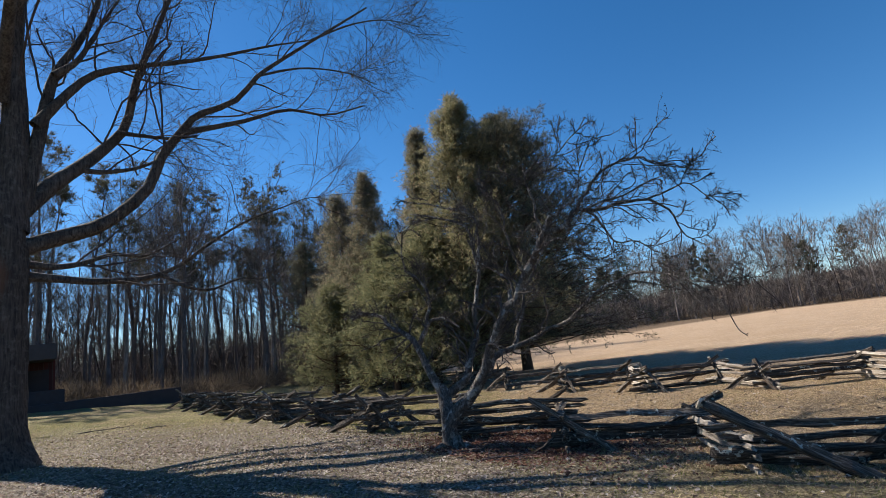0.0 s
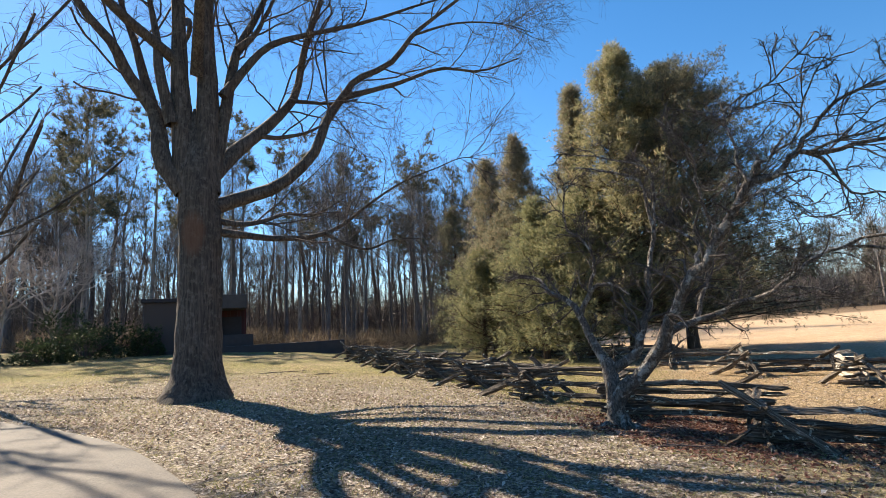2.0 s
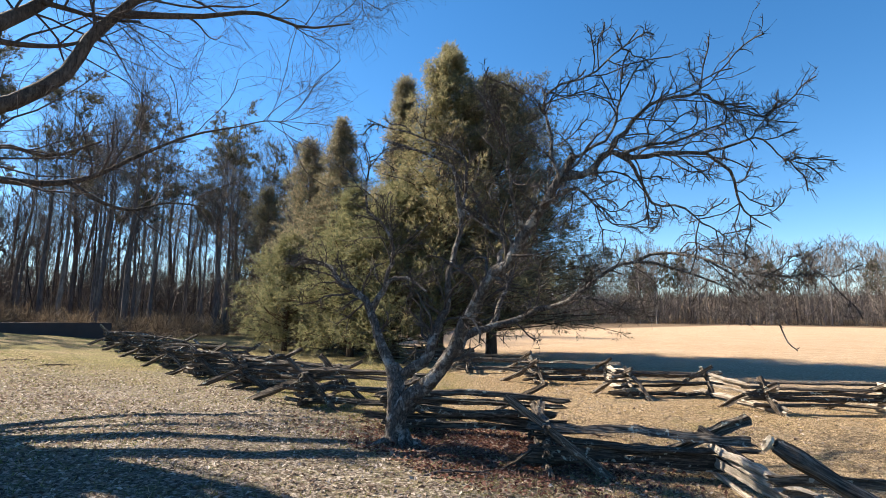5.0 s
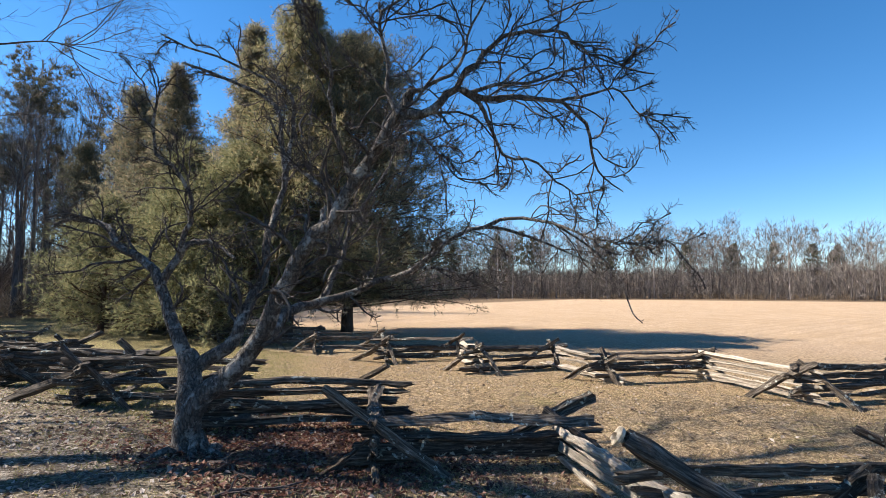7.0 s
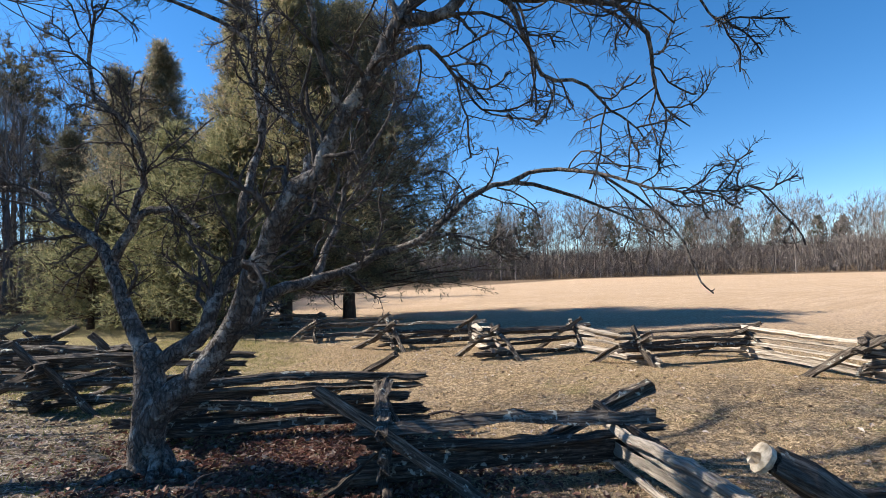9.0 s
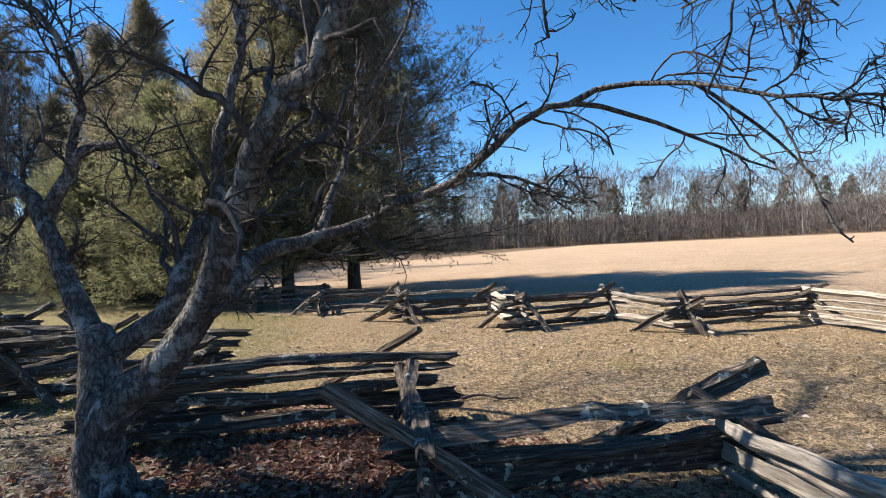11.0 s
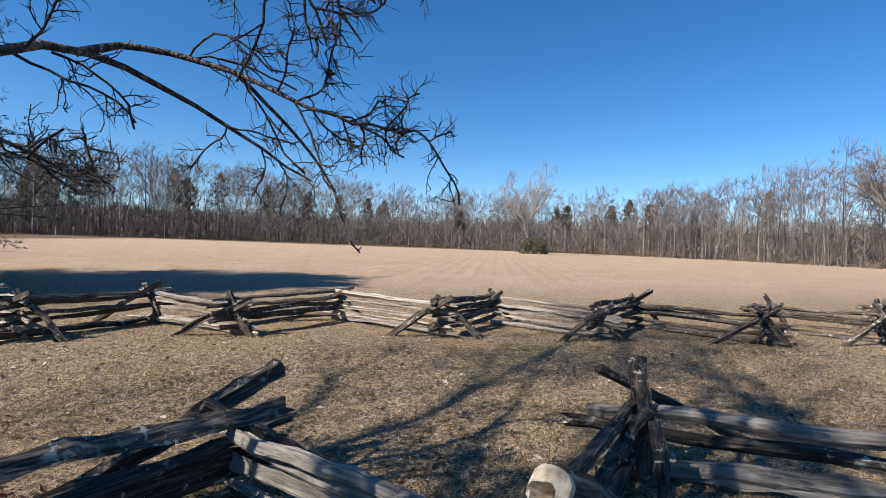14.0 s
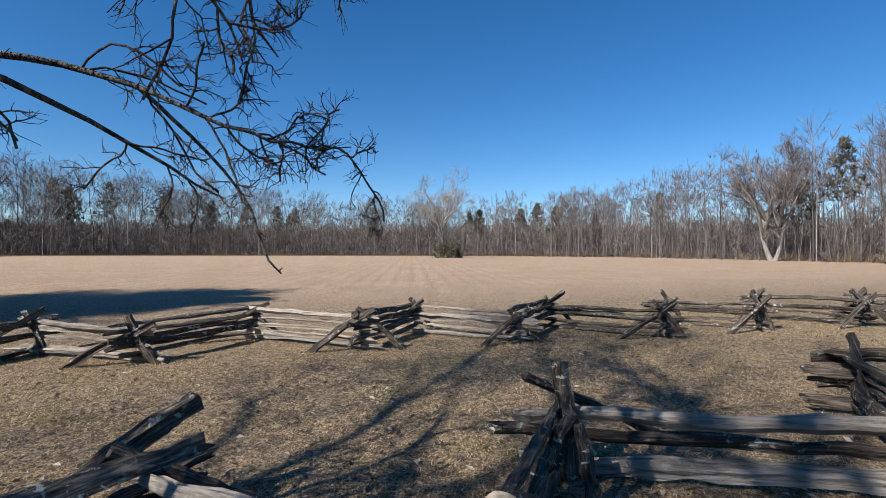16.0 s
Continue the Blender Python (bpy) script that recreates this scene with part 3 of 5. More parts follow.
far_left = []
for i in range(10):
    far_left += [(4.65 - 1.98 * i, 16.1 + 2.42 * i), (4.75 - 1.98 * i, 18.3 + 2.42 * i)]
far_joints = far_left[::-1] + [(6.75, 16.4), (7.05, 14.2), (9.25, 13.9), (9.4, 11.6), (11.35, 11.5), (11.3, 9.2), (13.2, 8.9), (13.2, 6.6), (15.1, 6.5), (15.2, 4.5), (17.0, 4.3), (17.2, 1.9), (19.0, 1.6), (19.3, -0.7), (21.2, -1.0), (21.5, -3.2), (23.4, -3.5)]
FL = len(far_left)
random.seed(5)
far_fence = worm_fence("weathered split-rail worm fence along the field edge", far_joints, 5, 0.122, 0.74, pale=(FL - 2, FL, FL + 2, FL + 4))


# ---- apple tree with two stems, bare and lichened ----
def tree_parts(ob, trunk, limbs, levels, bark, twig, trunk_sides=14, limb_sides=9):
    """Meshes of a bare tree under ob: the trunk, each limb, and all twigs as the crown."""
    for k, (p, r) in enumerate(trunk):
        v, f = tubes(p[None], r[None], trunk_sides, 0.06)
        child("trunk", mesh_from("trunk", v, f, bark), ob)
    for p, r in limbs:
        v, f = tubes(p[None], r[None], limb_sides, 0.07)
        child("limb", mesh_from("limb", v, f, bark), ob)
    g = Gather()
    for P, R, sides in levels:
        g.add(*(tubes(P, R, sides) if sides > 2 else ribbons(P, R)))
    child("crown", g.mesh("crown", twig), ob)


def stack(branches, k):
    """Branches of any length as one array with k points each."""
    P = np.stack([spline(p, k) for p, _ in branches])
    R = np.stack([np.interp(np.linspace(0, 1, k), np.linspace(0, 1, len(r)), r) for _, r in branches])
    return P, R


apple = thing("apple_tree", "bare old apple tree with crooked lichened stems beside the fence", "tree")
trunk_a = spline([(-0.45, 10.2, 0.40), (-0.5, 10.22, 0.62), (-0.5, 10.28, 1.0), (-0.55, 10.45, 1.45), (-0.61, 10.52, 1.6)], 16)
r_a = np.interp(np.linspace(0, 1, 16), (0, 0.1, 0.25, 0.6, 1), (0.26, 0.175, 0.15, 0.135, 0.11))
trunk_b = spline([(-0.5, 10.2, 0.68), (-0.45, 10.15, 0.95), (-0.31, 10.12, 1.2), (-0.02, 10.05, 1.4), (0.24, 9.9, 1.76)], 14)
r_b = np.interp(np.linspace(0, 1, 14), (0, 0.3, 0.6, 1), (0.115, 0.125, 0.118, 0.05))
apple_limbs = [
    limb([(-0.54, 10.48, 1.4), (-0.74, 10.6, 1.8), (-0.89, 10.7, 2.09), (-1.04, 10.8, 2.48), (-1.28, 10.9, 2.77), (-1.55, 11.0, 2.86), (-1.75, 11.2, 3.13), (-2.13, 11.4, 3.28), (-2.5, 11.5, 3.2)], 0.105, 0.03, 18),
    limb([(-1.01, 10.8, 2.4), (-0.76, 10.7, 2.85), (-0.38, 10.6, 2.92), (-0.1, 10.4, 2.7)], 0.07, 0.022),
    limb([(-0.8, 10.7, 2.82), (-0.66, 10.6, 3.2), (-0.7, 10.5, 3.6), (-1.1, 10.5, 4.1), (-1.0, 10.4, 4.8)], 0.045, 0.014),
    limb([(-0.5, 10.46, 1.42), (-0.12, 10.4, 1.68), (-0.01, 10.4, 1.89), (0.05, 10.5, 2.21), (0.21, 10.7, 2.55), (0.2, 10.75, 2.96), (0.28, 10.8, 3.33), (0.4, 10.85, 3.83), (0.36, 10.8, 4.24), (0.27, 10.7, 4.74), (-0.18, 10.6, 4.95), (-0.8, 10.5, 5.1)], 0.105, 0.018, 24),
    limb([(0.40, 10.85, 3.8), (0.47, 10.8, 4.5), (0.42, 10.8, 5.0), (-0.13, 10.8, 5.23), (-1.17, 10.8, 5.57)], 0.045, 0.012),
    limb([(-0.1, 10.08, 1.36), (0.0, 10.05, 1.46), (0.24, 9.9, 1.76), (0.43, 9.7, 2.19), (0.61, 9.5, 2.51), (0.8, 9.3, 2.87), (1.04, 9.15, 3.08), (1.21, 9.0, 3.4), (1.4, 8.85, 3.7), (1.62, 8.7, 4.06), (1.74, 8.65, 4.3)], 0.14, 0.05, 22),
    limb([(1.62, 8.7, 4.0), (1.77, 8.63, 4.03), (1.97, 8.60, 4.09), (2.16, 8.60, 4.32), (2.48, 8.66, 4.26), (2.90, 8.72, 4.35), (3.33, 8.74, 4.36), (3.66, 8.76, 4.11), (3.81, 8.93, 3.85), (4.03, 9.09, 3.66), (4.30, 9.16, 3.52)], 0.062, 0.008, 24),
    limb([(2.20, 8.61, 4.31), (2.43, 8.63, 4.17), (2.56, 8.69, 3.96), (2.72, 8.74, 3.71), (3.06, 8.76, 3.69), (3.32, 8.80, 3.49), (3.52, 8.81, 3.38), (3.67, 8.84, 3.22)], 0.030, 0.006, 18),
    limb([(2.17, 8.61, 4.33), (2.40, 8.59, 4.61), (2.64, 8.55, 4.86), (2.99, 8.57, 5.00), (3.30, 8.59, 5.01), (3.54, 8.63, 4.89), (3.75, 8.62, 4.80), (4.05, 8.54, 4.71)], 0.036, 0.007, 18),
    limb([(1.66, 8.64, 4.10), (1.69, 8.60, 4.22), (1.89, 8.61, 4.32), (2.16, 8.60, 4.52), (2.30, 8.62, 4.86), (2.44, 8.62, 5.22), (2.68, 8.65, 5.56)], 0.034, 0.008, 16),
    limb([(2.30, 8.62, 4.29), (2.57, 8.53, 4.37), (2.90, 8.50, 4.41), (3.29, 8.48, 4.57), (3.64, 8.45, 4.64), (4.0, 8.4, 4.62)], 0.026, 0.006, 14),
    limb([(3.33, 8.74, 4.36), (3.65, 8.68, 4.43), (3.96, 8.66, 4.51), (4.22, 8.67, 4.27), (4.43, 8.64, 4.19)], 0.022, 0.006, 14),
    limb([(1.62, 8.66, 4.00), (1.52, 8.72, 4.22), (1.50, 8.77, 4.62), (1.45, 8.7, 5.1), (2.07, 8.6, 5.35), (2.52, 8.5, 5.8)], 0.036, 0.009, 16),
    limb([(1.45, 8.8, 3.72), (1.80, 8.83, 3.92), (1.98, 8.90, 3.82), (2.16, 8.96, 3.65), (2.32, 9.02, 3.51), (2.62, 9.04, 3.47)], 0.028, 0.006, 14),
    limb([(1.87, 8.62, 4.06), (2.00, 8.57, 4.03), (2.10, 8.50, 3.86)], 0.026, 0.010, 10),
    limb([(2.71, 8.74, 3.74), (2.75, 8.73, 3.62), (2.77, 8.72, 3.49)], 0.012, 0.005, 8),
    limb([(0.82, 9.3, 2.87), (0.93, 9.4, 3.14), (0.97, 9.5, 3.33), (0.76, 9.7, 3.6), (0.48, 9.9, 3.88), (0.3, 9.8, 4.3)], 0.05, 0.014),
    limb([(0.26, 10.0, 1.75), (0.54, 10.4, 2.1), (0.9, 10.8, 2.21), (1.32, 11.0, 2.32), (1.68, 10.8, 2.5), (2.12, 10.4, 2.65), (2.47, 10.3, 3.0), (3.04, 10.3, 3.2), (3.62, 10.3, 3.09), (4.24, 10.2, 2.83), (4.79, 10.1, 2.61)], 0.085, 0.010, 24),
    limb([(3.0, 10.3, 3.2), (3.32, 10.2, 3.31), (3.69, 9.8, 3.2), (3.98, 9.3, 3.0), (4.3, 9.0, 2.86), (4.75, 8.85, 2.95)], 0.034, 0.006, 16),
    limb([(0.89, 10.9, 2.21), (1.11, 11.2, 2.63), (1.26, 11.3, 3.04), (1.3, 11.3, 3.38), (1.77, 11.3, 4.02), (1.9, 11.2, 4.6)], 0.06, 0.014),
    limb([(1.2, 9.0, 3.4), (1.0, 8.7, 3.9), (0.9, 8.4, 4.5), (0.5, 8.3, 5.0)], 0.035, 0.01),
    limb([(2.1, 10.4, 2.65), (2.6, 10.5, 2.62), (3.1, 10.5, 2.42), (3.3, 10.4, 2.5)], 0.025, 0.006),
    limb([(3.7, 9.75, 3.2), (4.15, 9.75, 2.95), (4.5, 9.6, 2.55), (4.62, 9.5, 2.1), (4.72, 9.45, 1.98)], 0.019, 0.008),
]
apple_limbs = [(p + rng.normal(scale=0.014 if r[0] > 0.03 else 0.004, size=p.shape), r * 0.86) for p, r in apple_limbs]
aP, aR = stack(apple_limbs, 14)
span = np.linalg.norm(np.diff(aP, axis=1), axis=2).sum(1)
big = (span > 1.0) & (aR[:, 0] > 0.0165)
long = big & (span > 2.0)
b1P, b1R = grow(aP[long], aR[long] * 0.8, 18, (0.4, 1.15), (28, 70), 9, 0.45, 0.05, 0.22, 0.15, 0.35, 0.02, 2.2)
m1P, m1R = grow(aP[big & ~long], aR[big & ~long] * 0.8, 8, (0.35, 0.9), (28, 70), 9, 0.45, 0.05, 0.22, 0.15, 0.35, 0.02, 1.6)
b1P, b1R = np.concatenate([b1P, m1P]), np.concatenate([b1R, m1R])
s1P, s1R = grow(aP[~big], aR[~big], 3, (0.08, 0.2), (30, 65), 9, 0.6, 0.0, 0.16, 0.2, 0.4)
b2P, b2R = grow(b1P, b1R, 7, (0.16, 0.55), (30, 80), 6, 0.6, 0.03, 0.28, 0.12, 0.4, 0.02, 0.9)
b3P, b3R = grow(b2P, b2R, 5, (0.04, 0.2), (35, 85), 4, 0.6, 0.03, 0.3, 0.08, 0.45)
b1R, b2R, b3R = np.clip(b1R, 0.008, 0.024), np.clip(b2R, 0.0048, 0.011) * np.linspace(1.1, 0.6, 6), np.clip(b3R, 0.003, 0.0055) * np.linspace(1.1, 0.5, 4)
for a, ln in ((2.6, 0.42), (3.9, 0.5), (4.9, 0.4), (5.7, 0.46), (0.5, 0.4), (1.5, 0.38)):
    c, q = math.cos(a), math.sin(a)
    rz = ground_z(-0.42 + ln * c, 10.2 + ln * q)
    rp, rr = limb([(-0.43 + 0.05 * c, 10.2 + 0.05 * q, 0.74), (-0.42 + 0.15 * c, 10.2 + 0.15 * q, 0.56), (-0.42 + 0.6 * ln * c, 10.2 + 0.6 * ln * q, rz + 0.05), (-0.42 + ln * 1.25 * c, 10.2 + ln * 1.25 * q, rz - 0.06)], 0.065, 0.026, 10, 0.008)
    child("root", mesh_from("root", *tubes(rp[None], rr[None], 8, 0.12), M_APPLE), apple)
tree_parts(apple, [(trunk_a, r_a), (trunk_b, r_b)], apple_limbs, [(b1P, b1R, 5), (s1P, np.clip(s1R, 0.005, 0.01), 4), (b2P, b2R, 4), (b3P, b3R, 3)], M_APPLE, M_APPLETWIG)

# ---- the great oak on the lawn ----
oak = thing("oak_tree", "huge bare oak with a thick straight trunk on the lawn", "tree")
OAKZ = ground_z(-10.5, 10.9)
oak_trunk = spline([(-10.5, 10.87, OAKZ - 0.15), (-10.5, 10.9, OAKZ + 0.35), (-10.54, 10.95, 2.2), (-10.53, 10.97, 3.65), (-10.54, 10.95, 5.1), (-10.58, 10.9, 6.2), (-10.68, 10.92, 7.2), (-10.8, 10.95, 8.6)], 30)
oak_r = np.interp(oak_trunk[:, 2] - OAKZ, (-0.15, 0.1, 0.45, 1.0, 3.0, 4.6, 6.0, 7.8), (0.98, 0.82, 0.64, 0.56, 0.5, 0.51, 0.45, 0.02))
oak_limbs = [
    limb([(-10.76, 10.71, 6.2), (-10.98, 10.69, 8.19), (-11.15, 10.72, 9.85), (-11.3, 10.77, 11.6), (-11.5, 10.77, 13.8), (-11.63, 10.6, 16.2), (-11.76, 10.44, 19.2)], 0.34, 0.05, 18),
    limb([(-10.49, 11.0, 6.2), (-10.55, 11.17, 8.28), (-10.69, 11.24, 10.0), (-10.83, 11.31, 11.8), (-10.88, 11.47, 14.2), (-10.96, 11.39, 17.1), (-10.9, 11.5, 20.5)], 0.40, 0.05, 18),
    limb([(-10.31, 11.2, 6.8), (-10.27, 11.45, 8.32), (-10.23, 11.71, 9.93), (-10.17, 11.97, 10.91), (-9.81, 12.51, 12.4), (-9.42, 12.84, 14.6), (-9.1, 13.1, 17.2)], 0.2, 0.04, 16),
    limb([(-10.75, 10.62, 6.2), (-11.2, 10.3, 7.05), (-11.6, 10.4, 8.4), (-12.1, 9.9, 9.5), (-12.1, 9.5, 10.1), (-12.45, 9.0, 10.8), (-12.8, 8.4, 11.9), (-13.1, 7.7, 12.7)], 0.27, 0.05, 18),
    limb([(-11.6, 10.4, 8.35), (-12.1, 10.3, 9.9), (-12.2, 10.15, 10.6), (-12.2, 9.8, 11.3), (-12.2, 9.4, 12.5), (-12.5, 9.0, 14.1)], 0.15, 0.03),
    limb([(-11.0, 10.4, 8.0), (-11.33, 10.26, 9.52), (-11.5, 10.29, 10.5), (-11.7, 10.26, 11.4), (-12.0, 10.16, 13.1), (-12.2, 9.84, 15.2)], 0.17, 0.03),
    limb([(-10.4, 11.1, 6.6), (-10.28, 11.88, 7.56), (-10.14, 12.62, 8.29), (-9.94, 13.38, 9.15), (-9.81, 14.06, 10.15), (-9.58, 14.24, 11.75), (-9.2, 14.5, 13.2), (-8.7, 14.85, 15.2), (-8.0, 15.3, 17.6)], 0.25, 0.04, 20),
    limb([(-10.4, 11.1, 5.75), (-9.99, 11.8, 6.15), (-9.35, 12.64, 6.62), (-8.71, 13.39, 7.66), (-8.47, 13.8, 8.82), (-8.02, 14.09, 9.66), (-7.64, 14.32, 10.23), (-6.69, 14.84, 10.8), (-6.0, 15.16, 11.75), (-5.3, 15.44, 12.35), (-3.85, 15.9, 13.4), (-2.4, 16.2, 14.3)], 0.22, 0.03, 26),
    limb([(-8.1, 14.05, 9.6), (-7.4, 14.7, 9.95), (-6.56, 15.34, 10.34), (-5.36, 15.85, 10.76), (-4.15, 16.24, 10.54), (-2.9, 16.5, 10.8)], 0.11, 0.02),
    limb([(-10.1, 12.6, 8.25), (-9.6, 12.9, 8.2), (-8.9, 13.4, 8.4), (-8.3, 13.9, 8.9)], 0.09, 0.03),
    limb([(-9.85, 13.8, 9.8), (-9.2, 13.8, 9.6), (-8.4, 14.1, 9.5), (-7.7, 14.4, 9.6)], 0.08, 0.03),
    limb([(-10.3, 11.2, 5.16), (-9.94, 11.95, 5.12), (-9.57, 12.65, 5.09), (-8.88, 13.54, 5.19), (-8.34, 14.24, 5.56), (-7.6, 14.69, 6.22), (-6.65, 15.19, 6.91), (-5.66, 15.63, 7.32)], 0.12, 0.02, 20),
    limb([(-10.3, 11.2, 5.46), (-9.96, 11.76, 5.4), (-9.63, 12.27, 5.53), (-9.21, 12.82, 5.81), (-8.73, 13.37, 5.77), (-8.0, 13.9, 6.3)], 0.10, 0.02),
    limb([(-10.2, 11.35, 9.0), (-9.86, 11.86, 10.0), (-9.5, 12.38, 10.85), (-8.83, 13.11, 11.4), (-7.79, 14.0, 11.9), (-6.7, 14.6, 12.3), (-5.55, 15.1, 12.7), (-4.3, 15.6, 13.0)], 0.14, 0.02, 18),
    limb([(-9.95, 11.6, 10.5), (-9.69, 12.01, 11.06), (-9.55, 12.33, 11.83), (-9.34, 12.71, 12.9), (-8.6, 13.0, 14.4)], 0.10, 0.02),
    limb([(-8.6, 13.8, 5.3), (-7.98, 14.0, 4.9), (-7.39, 14.3, 4.75), (-6.73, 14.6, 5.0), (-6.0, 15.0, 5.0)], 0.06, 0.015),
    limb([(-11.4, 10.75, 12.5), (-12.6, 9.6, 13.8), (-13.6, 8.2, 14.6), (-14.8, 7.0, 14.9)], 0.13, 0.03),
    limb([(-11.2, 10.6, 10.0), (-11.9, 9.0, 11.2), (-11.6, 7.2, 12.4), (-11.2, 5.4, 12.9), (-10.6, 3.8, 12.6)], 0.16, 0.03),
    limb([(-10.6, 10.8, 9.5), (-9.4, 9.8, 11.0), (-8.0, 8.6, 12.2), (-6.6, 7.6, 12.7), (-5.0, 6.6, 12.4)], 0.17, 0.03),
    limb([(-10.5, 11.0, 12.0), (-9.0, 10.2, 14.2), (-7.4, 9.6, 15.6), (-5.8, 9.2, 16.2)], 0.14, 0.03),
    limb([(-11.28, 10.78, 11.2), (-12.5, 12.2, 12.4), (-14.2, 13.6, 13.0), (-16.0, 14.4, 12.8)], 0.15, 0.03),
    limb([(-10.9, 11.4, 14.0), (-11.4, 13.0, 16.0), (-12.0, 14.6, 17.4)], 0.13, 0.03),
    # six unseen high limbs, added so the crown throws mottled shade on the yard
    limb([(-8.6, 13.0, 14.4), (-7.4, 13.6, 15.4), (-6.2, 14.4, 16.0), (-4.8, 15.0, 16.3)], 0.10, 0.03),
    limb([(-9.42, 12.84, 14.6), (-8.6, 12.4, 16.2), (-7.4, 12.2, 17.4), (-6.0, 12.2, 18.0)], 0.11, 0.03),
    limb([(-8.7, 14.85, 15.2), (-7.6, 15.8, 16.2), (-6.4, 16.6, 16.8), (-5.2, 17.2, 16.8)], 0.09, 0.03),
    limb([(-10.9, 11.45, 15.5), (-9.8, 11.0, 17.6), (-8.6, 10.6, 19.0), (-7.2, 10.4, 19.8)], 0.11, 0.03),
    limb([(-10.9, 11.5, 14.5), (-10.3, 13.4, 16.6), (-9.2, 15.4, 18.0), (-7.8, 17.0, 18.6)], 0.12, 0.03),
    limb([(-9.3, 12.9, 14.8), (-8.4, 14.6, 16.6), (-6.9, 15.8, 17.6), (-5.4, 16.4, 17.8)], 0.09, 0.025),
    limb([(-4.3, 15.6, 13.0), (-3.0, 16.0, 13.6), (-1.8, 16.2, 13.7), (-0.6, 16.2, 13.2)], 0.04, 0.012),
    limb([(-6.0, 15.16, 11.75), (-4.6, 15.4, 11.9), (-3.2, 15.6, 11.6), (-2.2, 15.6, 11.0)], 0.045, 0.012),
    limb([(-5.66, 15.63, 7.32), (-4.8, 15.9, 7.6), (-4.0, 16.1, 7.4)], 0.02, 0.01),
]
oP, oR = stack(oak_limbs, 14)
o1P, o1R = grow(oP, oR, 8, (1.4, 3.6), (30, 65), 8, 0.45, 0.12, 0.14, 0.3, 0.3)
o2P, o2R = grow(o1P, o1R, 6, (0.8, 1.9), (30, 70), 6, 0.55, 0.05, 0.22, 0.2, 0.35)
# extra twigs on the high yard-side limbs, added to deepen that shade
high_side = (oP[:, :, 2].mean(1) > 10.8) & (oP[:, -1, 0] > -9.7)
e1P, e1R = grow(oP[high_side], oR[high_side], 6, (1.2, 3.4), (30, 70), 8, 0.45, 0.08, 0.2, 0.35, 0.3)
e2P, e2R = grow(e1P, e1R, 8, (0.7, 1.7), (30, 70), 6, 0.55, 0.02, 0.22, 0.2, 0.35)
o1P, o1R, o2P, o2R = np.concatenate([o1P, e1P]), np.concatenate([o1R, e1R]), np.concatenate([o2P, e2P]), np.concatenate([o2R, e2R])
o3P, o3R = grow(o2P, o2R, 9, (0.35, 1.15), (25, 70), 5, 0.55, 0.0, 0.24, 0.15, 0.4, 0.04)
o1R, o2R, o3R = np.clip(o1R, 0.010, 0.028), np.clip(o2R, 0.004, 0.0075), np.clip(o3R, 0.0026, 0.0034)
tree_parts(oak, [(oak_trunk, oak_r)], oak_limbs, [(o1P, o1R, 5), (o2P, o2R, 4), (o3P, o3R, 2)], M_OAK, M_TWIG, 28, 12)


